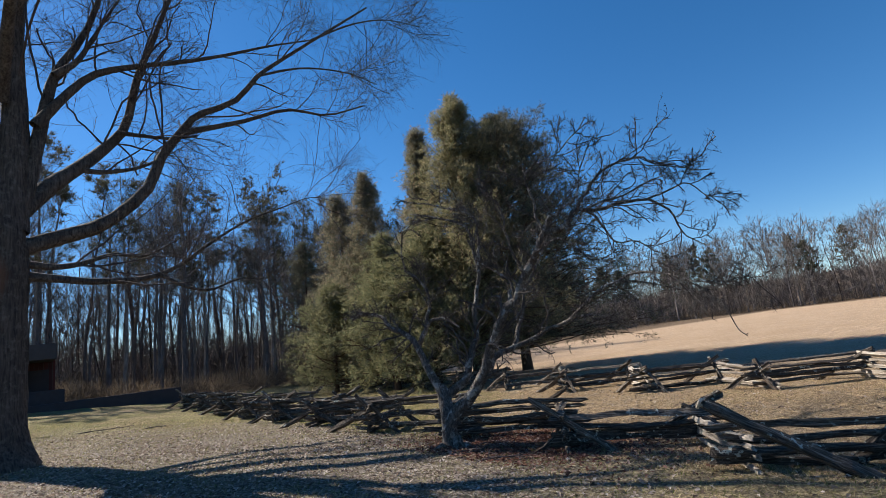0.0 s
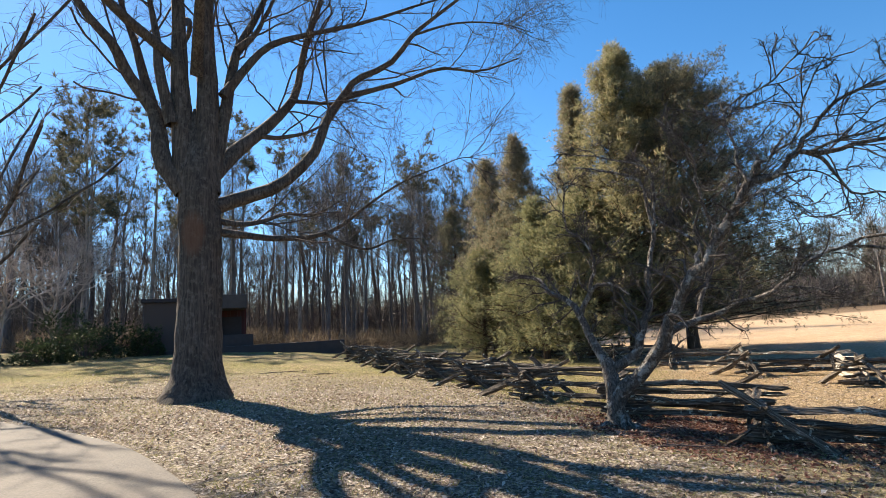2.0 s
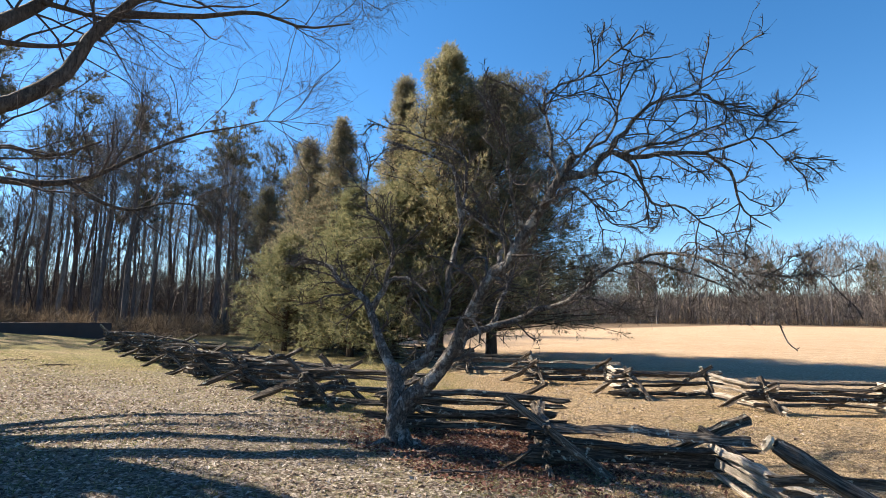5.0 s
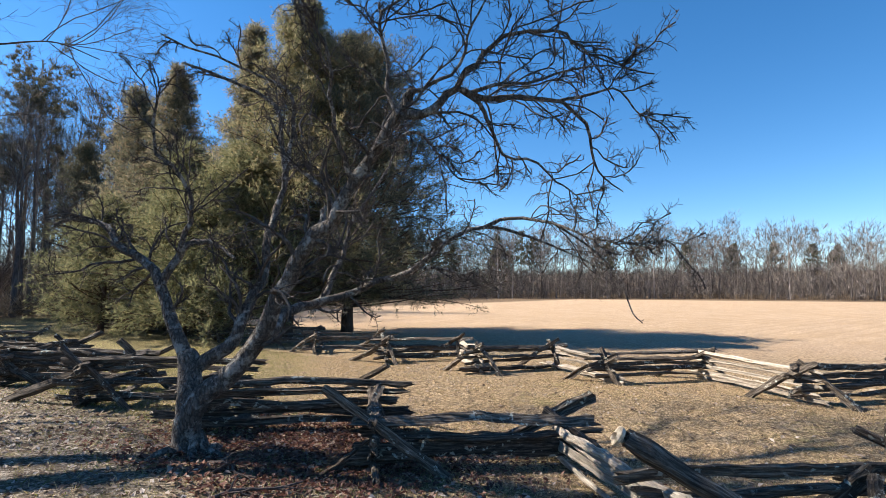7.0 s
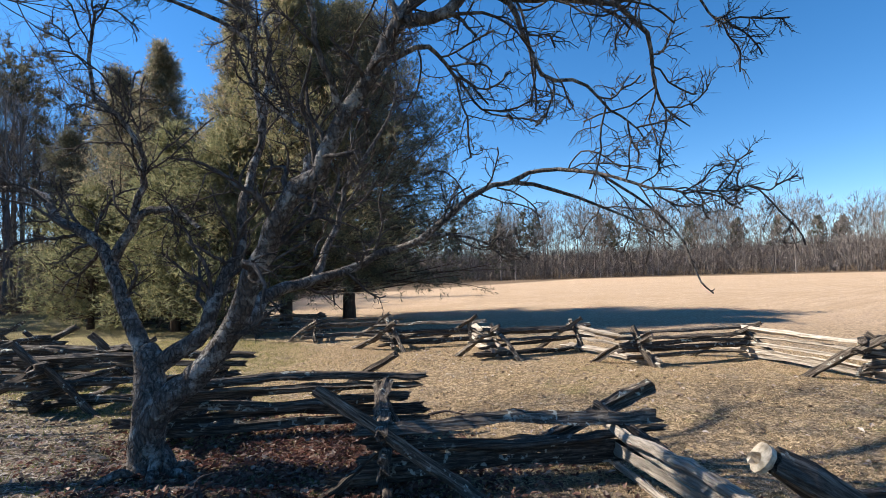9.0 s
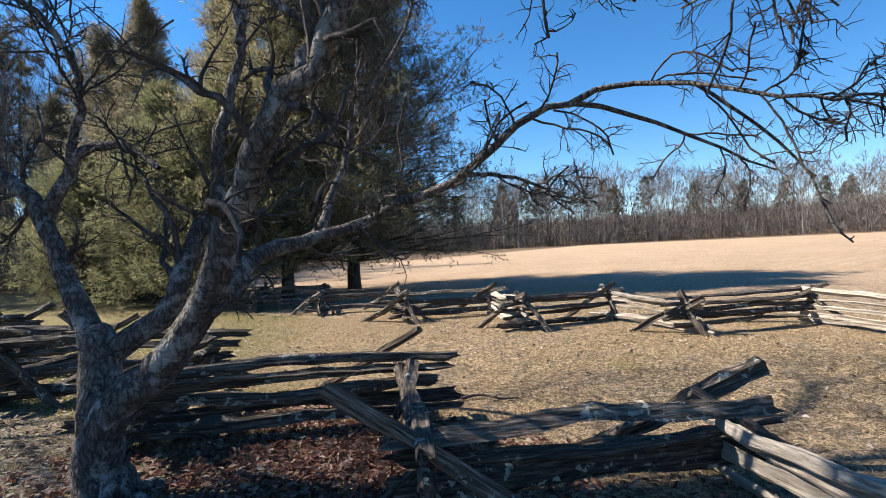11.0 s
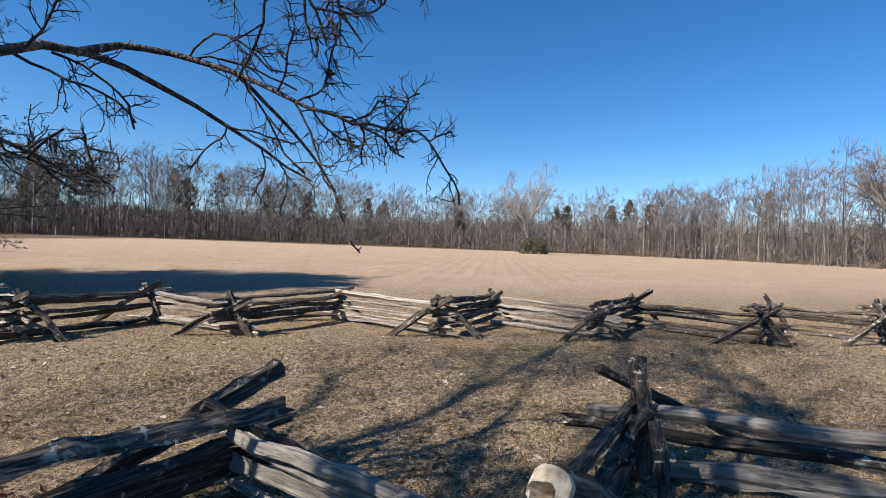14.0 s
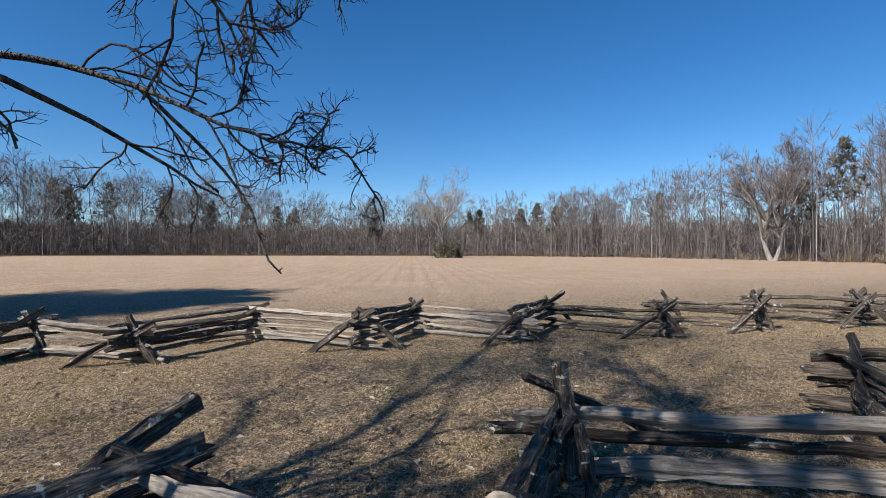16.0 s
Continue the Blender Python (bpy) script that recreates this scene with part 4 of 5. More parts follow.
# ---- evergreen cedars behind the far fence ----
def cedar(name, label, at, high, wide, leaf, low=0.1, trunk_r=0.4, dens=1.0, lean=0.0, top=0.5, seed=0, side=0.0, full=0.9):
    """A red cedar: shreddy trunk, many rising branches, flat sprays with an uneven outline."""
    global rng
    rng = np.random.default_rng(100 + seed)
    x, y = at
    z = ground_z(x, y)
    ob = thing(name, label, "tree", (x, y, z))
    p, r = limb([(0, 0, -0.2), (0.0, 0, 0.3), (0.05 + lean * 0.2, 0, high * 0.3), (lean * 0.6, 0.1, high * 0.65), (lean, 0, high * 0.985)], trunk_r, 0.02, 18)
    r[0] *= 1.5
    r[1] *= 1.15
    v, f = tubes(p[None], r[None], 11, 0.1)
    child("trunk", mesh_from("trunk", v, f, M_CEDAR_BARK), ob)
    n = int(185 * dens)
    hs = np.clip(np.linspace(low, 0.985, n) + rng.normal(scale=0.012, size=n), low, 0.985)
    az = np.arange(n) * 2.4 + rng.normal(scale=0.5, size=n)
    lobe = 1 + 0.14 * np.sin(az * 2 + hs * 7 + seed) + 0.16 * np.sin(az * 5 - hs * 23 + 2 * seed)
    rad = wide * np.clip((1 - hs) / (1 - top), 0.02, 1) ** full * np.clip((hs - low + 0.12) / 0.14, 0.7, 1) * lobe * rng.choice([0.6, 0.85, 1.0, 1.12, 1.3], n, p=[0.25, 0.25, 0.25, 0.15, 0.10])
    rad = rad * (1 + side * np.cos(az))
    base = np.stack([np.interp(hs * high, p[:, 2], p[:, 0]), np.interp(hs * high, p[:, 2], p[:, 1]), hs * high], 1)
    rise = rng.uniform(0.1, 0.8, n) * (0.2 + hs)
    way = np.stack([np.cos(az), np.sin(az), rise], 1)
    u = np.linspace(0, 1, 7)
    P = base[:, None] + way[:, None] * (rad[:, None] * u[None])[..., None]
    P[:, :, 2] += (rad[:, None] * u[None] ** 2) * rng.uniform(-0.2, 0.25, n)[:, None]
    P[:, 1:] += np.cumsum(rng.normal(scale=0.07, size=(n, 6, 3)), axis=1)
    # side leaders that make the spiky outline
    k = 4 if wide > 3.9 else 0
    la = rng.uniform(0, 6.28, k)
    lh = rng.uniform(0.72, 0.97, k) * high
    lr = wide * np.clip((1.02 - lh / high) / (1 - top), 0.08, 0.8) * rng.uniform(0.5, 0.95, k)
    L = np.stack([np.stack([lr * np.cos(la) * t + lean, lr * np.sin(la) * t, lh * (0.7 + 0.3 * t)], 1) for t in np.linspace(0.5, 1, 7)], 1)
    L = np.concatenate([L, np.linspace((lean * 0.93, 0, high * 0.84), (lean, 0, high), 7)[None]])
    R = np.linspace(0.035, 0.008, 7)[None] * np.clip(rad, 0.4, 3)[:, None] / 2.5
    c1P, c1R = grow(P, R, max(10, int(3.8 * wide)), (0.35, 1.3), (25, 65), 5, 0.5, 0.14, 0.15, 0.3, rel=0.6 * wide, floor=0.1)
    RL = np.tile(np.linspace(0.03, 0.008, 7), (len(L), 1))
    l1P, l1R = grow(L, RL, 16, (0.06, 0.3), (25, 55), 5, 0.5, 0.2, 0.12, 0.1)
    P, R = np.concatenate([P, L]), np.concatenate([R, RL])
    c1P, c1R = np.concatenate([c1P, l1P]), np.concatenate([c1R, l1R])
    g = Gather().add(*tubes(P, R, 4)).add(*ribbons(c1P[::2, ::2], c1R[::2, ::2]))
    child("branchwork", g.mesh("branchwork", M_CEDAR_BARK), ob)
    c2P, c2R = grow(c1P, c1R, 4, (0.14, 0.5), (25, 60), 3, 0.5, 0.1, 0.12, 0.15)
    at_all, out_all = [], []
    for B, i in ((c2P, 1), (c2P, 2), (c1P, 3), (c1P, 4), (P, 5), (P, 6)):
        at_all.append(B[:, i] + rng.normal(scale=0.05, size=B[:, i].shape))
        d = B[:, i] - B[:, i - 1]
        out_all.append(d / (np.linalg.norm(d, axis=1, keepdims=True) + 1e-9))
    at_all, out_all = np.concatenate(at_all), np.concatenate(out_all)
    tip = np.array([[lean, 0, high * t] for t in np.linspace(0.97, 1.0, 14)])
    at_all, out_all = np.concatenate([at_all, tip]), np.concatenate([out_all, np.tile([[0, 0, 1.0]], (14, 1))])
    child("crown", Gather().add(*tufts(at_all, out_all, 0.19, 4, 0.085, 0.55)).mesh("crown", leaf, False), ob)
    return ob


cedar("cedar_tree", "tall old dark green red cedar with a bare lower trunk", (2.0, 28.9), 14.3, 4.6, M_CEDAR_DARK, 0.085, 0.44, 2.7, -0.1, 0.42, 1, 0.22, 0.75)
cedar("cedar_tree", "tall red cedar with brownish green crown and spiky top", (-0.6, 26.9), 15.0, 4.2, M_CEDAR_OLIVE, 0.10, 0.35, 1.5, 0.4, 0.14, 2, 0.0, 0.85)
cedar("cedar_tree", "red cedar with a narrow pointed top", (-2.9, 28.8), 14.6, 3.2, M_CEDAR, 0.08, 0.3, 1.2, 0.3, 0.1, 3, 0.0, 1.35)
cedar("cedar_tree", "low olive green cedar filling the gap beneath taller ones", (-2.5, 26.0), 7.6, 2.7, M_CEDAR_LIGHT, 0.09, 0.24, 1.0, 0.0, 0.3, 10)
cedar("cedar_tree", "young cedar with yellow-green foliage to the ground", (-4.8, 27.2), 7.8, 3.1, M_CEDAR_LIGHT, 0.07, 0.26, 1.0, 0.0, 0.12, 5)
cedar("cedar_tree", "grey-green pointed cedar at the wood's edge", (-6.8, 31.6), 13.2, 3.2, M_CEDAR, 0.08, 0.23, 1.0, 0.2, 0.08, 6, 0.0, 1.0)
cedar("cedar_tree", "grey-green pointed cedar at the wood's edge", (-9.0, 33.4), 12.6, 3.2, M_CEDAR, 0.08, 0.23, 0.9, 0.0, 0.08, 7, 0.0, 1.0)
cedar("cedar_tree", "low bright green cedar beside the fence end", (-9.2, 30.8), 6.0, 2.3, M_CEDAR_LIGHT, 0.05, 0.2, 0.7, 0.0, 0.35, 8)
cedar("cedar_tree", "dark cedar in the shade of the woods", (-14.5, 41.0), 11.5, 2.6, M_CEDAR_DARK, 0.05, 0.22, 0.7, 0.0, 0.3, 9)


# ---- woods: bare trees and pines ----
def bare_tree_geometry(high, spread, seed, r0=0.2, fine=True, split=0.45, angle=(25, 60)):
    """Trunk mesh arrays and twig arrays of a tall bare forest tree that stands at the origin."""
    global rng
    rng = np.random.default_rng(seed)
    bend = rng.normal(scale=high * 0.02, size=(4, 2))
    tp, tr = limb([(0, 0, -0.3), (bend[0, 0] * 0.3, bend[0, 1] * 0.3, high * 0.3), (bend[1, 0], bend[1, 1], high * 0.6), (bend[2, 0] * 1.5, bend[2, 1] * 1.5, high * 0.95)], r0, r0 * 0.12, 12 if fine else 7)
    tr[0] *= 1.25
    P1, R1 = grow(tp[None], tr[None], 16 if fine else 10, (high * 0.14 * spread, high * 0.34 * spread), angle, 6 if fine else 4, 0.5, 0.25, 0.10, split, 0.25)
    P2, R2 = grow(P1, R1, 6, (high * 0.06, high * 0.15), (20, 55), 4 if fine else 3, 0.55, 0.12, 0.13, 0.2, 0.35)
    sets = [(P1, np.maximum(R1, r0 * 0.09), 4 if fine else 2), (P2, np.maximum(R2, r0 * 0.06), 2)]
    P3, R3 = grow(P2, R2, 6 if fine else 3, (high * 0.03, high * 0.09), (20, 60), 3 if fine else 2, 0.6, 0.05, 0.15, 0.15, 0.4)
    sets.append((P3, np.full_like(R3, r0 * 0.04), 2))
    return (tp, tr), sets


def pine_at(x, y, high, seed, label="tall pine with a bare trunk and tufted crown"):
    global rng
    rng = np.random.default_rng(seed)
    z = ground_z(x, y)
    ob = thing("pine_tree", label, "tree", (x, y, z), "pines in the woods")
    p, r = limb([(0, 0, -0.3), (0.1, 0.1, high * 0.4), (rng.normal() * 0.4, rng.normal() * 0.4, high)], high * 0.0125, 0.03, 12)
    child("trunk", mesh_from("trunk", *tubes(p[None], r[None], 8, 0.06), M_FOREST), ob)
    P, R = grow(p[None], r[None], 34, (high * 0.10, high * 0.19), (55, 95), 6, 0.35, 0.16, 0.12, 0.56, 0.3)
    P2, R2 = grow(P, R, 6, (0.5, 1.4), (25, 60), 4, 0.5, 0.15, 0.15, 0.35)
    child("branchwork", Gather().add(*tubes(P, R, 4)).add(*ribbons(P2, R2)).mesh("branchwork", M_FOREST), ob)
    ends = np.concatenate([P2[:, 3], P2[:, 2], P[:, 5], P2[:, 3] + rng.normal(scale=0.25, size=P2[:, 3].shape)])
    d = np.concatenate([P2[:, 3] - P2[:, 2], P2[:, 2] - P2[:, 1], P[:, 5] - P[:, 4], P2[:, 3] - P2[:, 2]])
    d /= np.linalg.norm(d, axis=1, keepdims=True) + 1e-9
    child("crown", Gather().add(*tufts(ends, d + np.array([0, 0, 0.3]), 0.42, 16, 0.075, 0.8)).mesh("crown", M_PINE, False), ob)


for x, y, h, s in ((-21.0, 48.5, 19.6, 1), (-35.2, 24.0, 17.2, 2), (-32.0, 43.0, 20.5, 3), (-27.0, 47.0, 19.0, 4), (-36.5, 38.5, 20.5, 5), (-30.0, 50.0, 20.5, 6), (-24.0, 53.0, 20.0, 7), (-40.0, 33.0, 21.0, 8), (-44.0, 30.0, 21.5, 9), (-17.0, 52.0, 17.5, 10)):
    pine_at(x, y, h, 300 + s)

# near row of the left-hand woods: trees one can count, built in six shapes and repeated
random.seed(21)
shapes = []
for i in range(6):
    trunk, sets = bare_tree_geometry((16, 18.5, 15, 19, 17, 14)[i], (0.7, 0.6, 0.8, 0.6, 0.75, 0.9)[i], 500 + i, (0.2, 0.23, 0.16, 0.26, 0.18, 0.14)[i])
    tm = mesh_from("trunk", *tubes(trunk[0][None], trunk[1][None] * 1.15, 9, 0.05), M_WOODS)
    g = Gather()
    for P, R, s in sets:
        g.add(*(tubes(P, R, s) if s > 2 else ribbons(P, R)))
    shapes.append((tm, g.mesh("crown", M_FARTWIG)))


def forest_tree(x, y, k, turn, size):
    ob = thing("bare_tree", "tall slender leafless forest tree with grey bark", "tree", (x, y, ground_z(x, y)), "bare trees in the woods")
    ob.rotation_euler = (0, 0, turn)
    ob.scale = (size, size, size)
    child("trunk", shapes[k][0], ob)
    child("crown", shapes[k][1], ob)


for i in range(105):
    u = random.uniform(-14, 58)          # along the wood's edge
    w = random.random() ** 1.3 * 26       # depth into the wood
    # the edge runs from beside the cedars round behind the house
    ex, ey = -11.0 - 0.70 * u * 0.95, 47.0 - 0.42 * u
    x, y = ex - 0.5 * w - random.uniform(-2, 2), ey + 0.86 * w + random.uniform(-2, 2)
    if math.hypot(x + 26, y - 26) < 6.5:
        continue
    forest_tree(x, y, random.randrange(6), random.uniform(0, 6.28), random.uniform(0.8, 1.15))


def woods_stuff(name, label, places, heights, seed, r0, spread=0.8, fine=False, split=0.4, mat=None):
    """Many far trees as one mesh of tapered trunks and thinning branches."""
    global rng
    protos = []
    for i in range(8):
        protos.append(bare_tree_geometry(1.0, spread, seed + i, r0, fine, split))
    packs = []
    for trunk, sets in protos:
        g = Gather().add(*tubes(trunk[0][None], trunk[1][None], 5, 0.04))
        for P, R, s in sets:
            g.add(*(tubes(P, R, s) if s > 2 else ribbons(P, R)))
        packs.append((np.concatenate(g.v), np.concatenate(g.f[4])))
    rng = np.random.default_rng(seed + 50)
    out = Gather()
    for (x, y), h in zip(places, heights):
        v, f = packs[rng.integers(8)]
        a = rng.uniform(0, 6.28)
        wide = h * rng.uniform(0.8, 1.15)
        c, s = math.cos(a) * wide, math.sin(a) * wide
        q = np.stack([v[:, 0] * c - v[:, 1] * s + x, v[:, 0] * s + v[:, 1] * c + y, v[:, 2] * h + ground_z(x, y)], 1)
        out.add(q, f)
    # fine twigs of the crowns
    m = len(places) * 52
    who = np.repeat(np.arange(len(places)), 52)
    hh = np.array(heights)[who]
    u = rng.uniform(0.4, 1.0, m)
    a = rng.uniform(0, 6.28, m)
    q = rng.uniform(0.2, 1, m) ** 0.5 * hh * 0.25 * np.clip(1.55 - u, 0.35, 1)
    pl = np.array(places)[who]
    at = np.stack([pl[:, 0] + q * np.cos(a), pl[:, 1] + q * np.sin(a), land(pl[:, 0], pl[:, 1]) + u * hh * 0.97], 1)
    way = np.stack([np.cos(a) * 0.4, np.sin(a) * 0.4, np.ones(m)], 1)
    out.add(*tufts(at, way / np.linalg.norm(way, axis=1, keepdims=True), 1.6, 6, 0.034, 0.5))
    return tagged(new(name, out.mesh(name, mat or M_FARTWIG)), label, "woods", kind="stuff")


def edge_range(az):
    """Distance of the field's far edge from the middle of the yard, by azimuth in degrees."""
    return float(np.interp(az, (-25, -12, 0, 12, 25, 45, 60, 75, 90, 100, 112, 125, 150), (62, 70, 95, 125, 140, 145, 138, 128, 118, 104, 92, 88, 90)))


random.seed(31)
spots, tall = [], []
for i in range(400):
    az = random.uniform(-22, 128)
    w = random.random() ** 1.4 * 60
    r = edge_range(az) + w + 1.5 * math.sin(az * 0.9)
    spots.append((1.5 + r * math.sin(radians(az)), 6.5 + r * math.cos(radians(az))))
    tall.append(random.uniform(12.8, 18.0) * (0.9 + 0.004 * w) * (1 + min(0.5, max(0, az - 80) * 0.018)) * float(np.interp(az, (-22, 10, 25, 42, 58), (1.0, 1.15, 1.36, 1.28, 1.0))))
woods_stuff("far_woods", "grey-brown leafless woods along the far edge of the field", spots, tall, 700, 0.0085, 1.05)
spots, tall = [], []
for i in range(105):
    az = random.uniform(-80, -8)
    r = random.uniform(58, 95)
    spots.append((1.5 + r * math.sin(radians(az)), 6.5 + r * math.cos(radians(az))))
    tall.append(random.uniform(13, 20))
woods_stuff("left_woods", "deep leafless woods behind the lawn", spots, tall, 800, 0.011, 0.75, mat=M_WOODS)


# saplings and thin stems that fill the depth of the woods
def sapling_stuff(name, label, places, high, mat, seed):
    global rng
    rng = np.random.default_rng(seed)
    at = np.array([(x, y, ground_z(x, y) - 0.2) for x, y in places])
    n = len(at)
    h = rng.uniform(*high, n)
    lean = rng.normal(scale=0.06, size=(n, 2)) * h[:, None]
    u = np.linspace(0, 1, 4)
    P = np.repeat(at[:, None], 4, 1)
    P[:, :, 0] += lean[:, :1] * u
    P[:, :, 1] += lean[:, 1:] * u
    P[:, :, 2] += h[:, None] * u
    P[:, 1:3, :2] += rng.normal(scale=0.12, size=(n, 2, 2))
    R = rng.uniform(0.025, 0.085, n)[:, None] * np.linspace(1, 0.35, 4)
    B, BR = grow(P, R, 4, (0.8, 2.6), (20, 60), 3, 0.5, 0.25, 0.15, 0.3)
    g = Gather().add(*tubes(P, R, 3)).add(*ribbons(B, np.maximum(BR, 0.012)))
    return tagged(new(name, g.mesh(name, mat)), label, "woods", kind="stuff")


random.seed(33)
spots = []
for i in range(3800):
    az = random.uniform(-22, 128)
    r = edge_range(az) + 1 + random.random() ** 1.2 * 75
    spots.append((1.5 + r * math.sin(radians(az)), 6.5 + r * math.cos(radians(az))))
sapling_stuff("far_saplings", "thin grey stems crowding the far woods", spots, (6, 13.0), M_FARTWIG, 301)
spots = []
for i in range(700):
    az = random.uniform(-82, -6)
    r = random.uniform(50, 105)
    spots.append((1.5 + r * math.sin(radians(az)), 6.5 + r * math.cos(radians(az))))
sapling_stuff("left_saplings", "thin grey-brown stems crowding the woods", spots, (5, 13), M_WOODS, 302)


# evergreen crowns that stand up among the far woods
def far_pine_stuff(name, places, seed):
    global rng
    rng = np.random.default_rng(seed)
    at_all, out = [], Gather()
    for x, y, h in places:
        z = ground_z(x, y)
        p, r = limb([(x, y, z), (x, y, z + h * 0.5), (x, y, z + h)], 0.2, 0.04, 5)
        out.add(*tubes(p[None], r[None], 5))
        n = 160
        hs = rng.uniform(0.5, 1.0, n)
        a = rng.uniform(0, 6.28, n)
        q = rng.uniform(0.2, 1, n) * h * 0.17 * np.clip((1.05 - hs) * 3, 0.2, 1)
        at_all.append(np.stack([x + q * np.cos(a), y + q * np.sin(a), z + hs * h], 1))
    tagged(new(name + "_trunks", out.mesh(name, M_FOREST)), "far pine trunks among bare woods", "woods", kind="stuff")
    at_all = np.concatenate(at_all)
    up = np.tile([[0, 0, 1.0]], (len(at_all), 1))
    tagged(new(name, Gather().add(*tufts(at_all, up, 1.0, 5, 0.2, 1.0)).mesh(name, M_PINE, False)), "green pine crowns among bare woods", "woods", kind="stuff")


random.seed(41)
pines = []
for i in range(36):
    az = random.choice((random.uniform(10, 24), random.uniform(28, 54), random.uniform(55, 84), random.uniform(84, 122)))
    r = edge_range(az) + random.uniform(6, 45)
    lift = float(np.interp(az, (10, 25, 42, 60, 84, 95, 122), (1.1, 1.25, 1.2, 0.88, 0.95, 1.25, 1.35)))
    pines.append((1.5 + r * math.sin(radians(az)), 6.5 + r * math.cos(radians(az)), random.uniform(11.0, 16.5) * lift))
far_pine_stuff("far_pines", pines, 61)


# brush along the wood edges
def brush_stuff(name, label, places, size, mat, seed, blades=22, width=0.05, spread=0.8, lift=0.7):
    global rng
    rng = np.random.default_rng(seed)
    at = np.array([(x, y, ground_z(x, y)) for x, y in places])
    n = 6
    at = np.repeat(at, n, 0) + rng.normal(scale=(size * 0.5, size * 0.5, 0), size=(len(at) * n, 3))
    at[:, 2] += rng.uniform(0, size * lift, len(at))
    up = np.tile([[0, 0, 0.8]], (len(at), 1))
    return tagged(new(name, Gather().add(*tufts(at, up, size, blades, width, spread)).mesh(name, mat, False)), label, "brush", kind="stuff")


spots = []
for i in range(420):
    az = random.uniform(-20, 120)
    r = edge_range(az) + random.uniform(-0.5, 9)
    spots.append((1.5 + r * math.sin(radians(az)), 6.5 + r * math.cos(radians(az))))
brush_stuff("edge_brush", "dry brown brush along the edge of the woods", spots, 1.1, M_BRUSH, 71, 10, 0.035, 0.5)
spots = []
for i in range(260):
    u = random.uniform(-14, 50)
    w = random.uniform(-2, 12)
    x, y = -11.0 - 0.665 * u - 0.5 * w, 46.0 - 0.42 * u + 0.86 * w
    if math.hypot(x + 26, y - 26) > 5.5:
        spots.append((x, y))
brush_stuff("woods_brush", "bare brown undergrowth at the edge of the woods", spots, 1.3, M_BRUSH, 72, 16, 0.016)


# the tangle of twigs that closes the view into the woods
spots = []
for i in range(4200):
    az = random.uniform(-20, 126)
    r = edge_range(az) + 3 + random.random() * 55
    spots.append((1.5 + r * math.sin(radians(az)), 6.5 + r * math.cos(radians(az))))
brush_stuff("far_thicket", "grey twiggy thicket inside the far woods", spots, 2.2, M_FARTWIG, 73, 8, 0.028, 0.6, 3.6)
spots = []
for i in range(1700):
    az = random.uniform(-82, -6)
    r = random.uniform(56, 104)
    spots.append((1.5 + r * math.sin(radians(az)), 6.5 + r * math.cos(radians(az))))
brush_stuff("left_thicket", "grey-brown twiggy thicket inside the woods", spots, 2.8, M_FARTWIG, 74, 8, 0.013, 0.7, 1.9)


# ---- single trees out in the field ----
def lone_tree(name, label, x, y, high, r0, spread, seed, mat, split=0.3):
    trunk, sets = bare_tree_geometry(high, spread, seed, r0, True, split, (35, 75))
    ob = thing(name, label, "tree", (x, y, ground_z(x, y)))
    child("trunk", mesh_from("trunk", *tubes(trunk[0][None], trunk[1][None], 9, 0.06), mat), ob)
    P, R, s = sets[0]
    child("limbwork", mesh_from("limbwork", *tubes(P, np.maximum(R, r0 * 0.2), 5), mat), ob)
    g = Gather()
    for P, R, s in sets[1:]:
        g.add(*(tubes(P, R, s) if s > 2 else ribbons(P, R)))
    child("crown", g.mesh("crown", M_FARTWIG), ob)


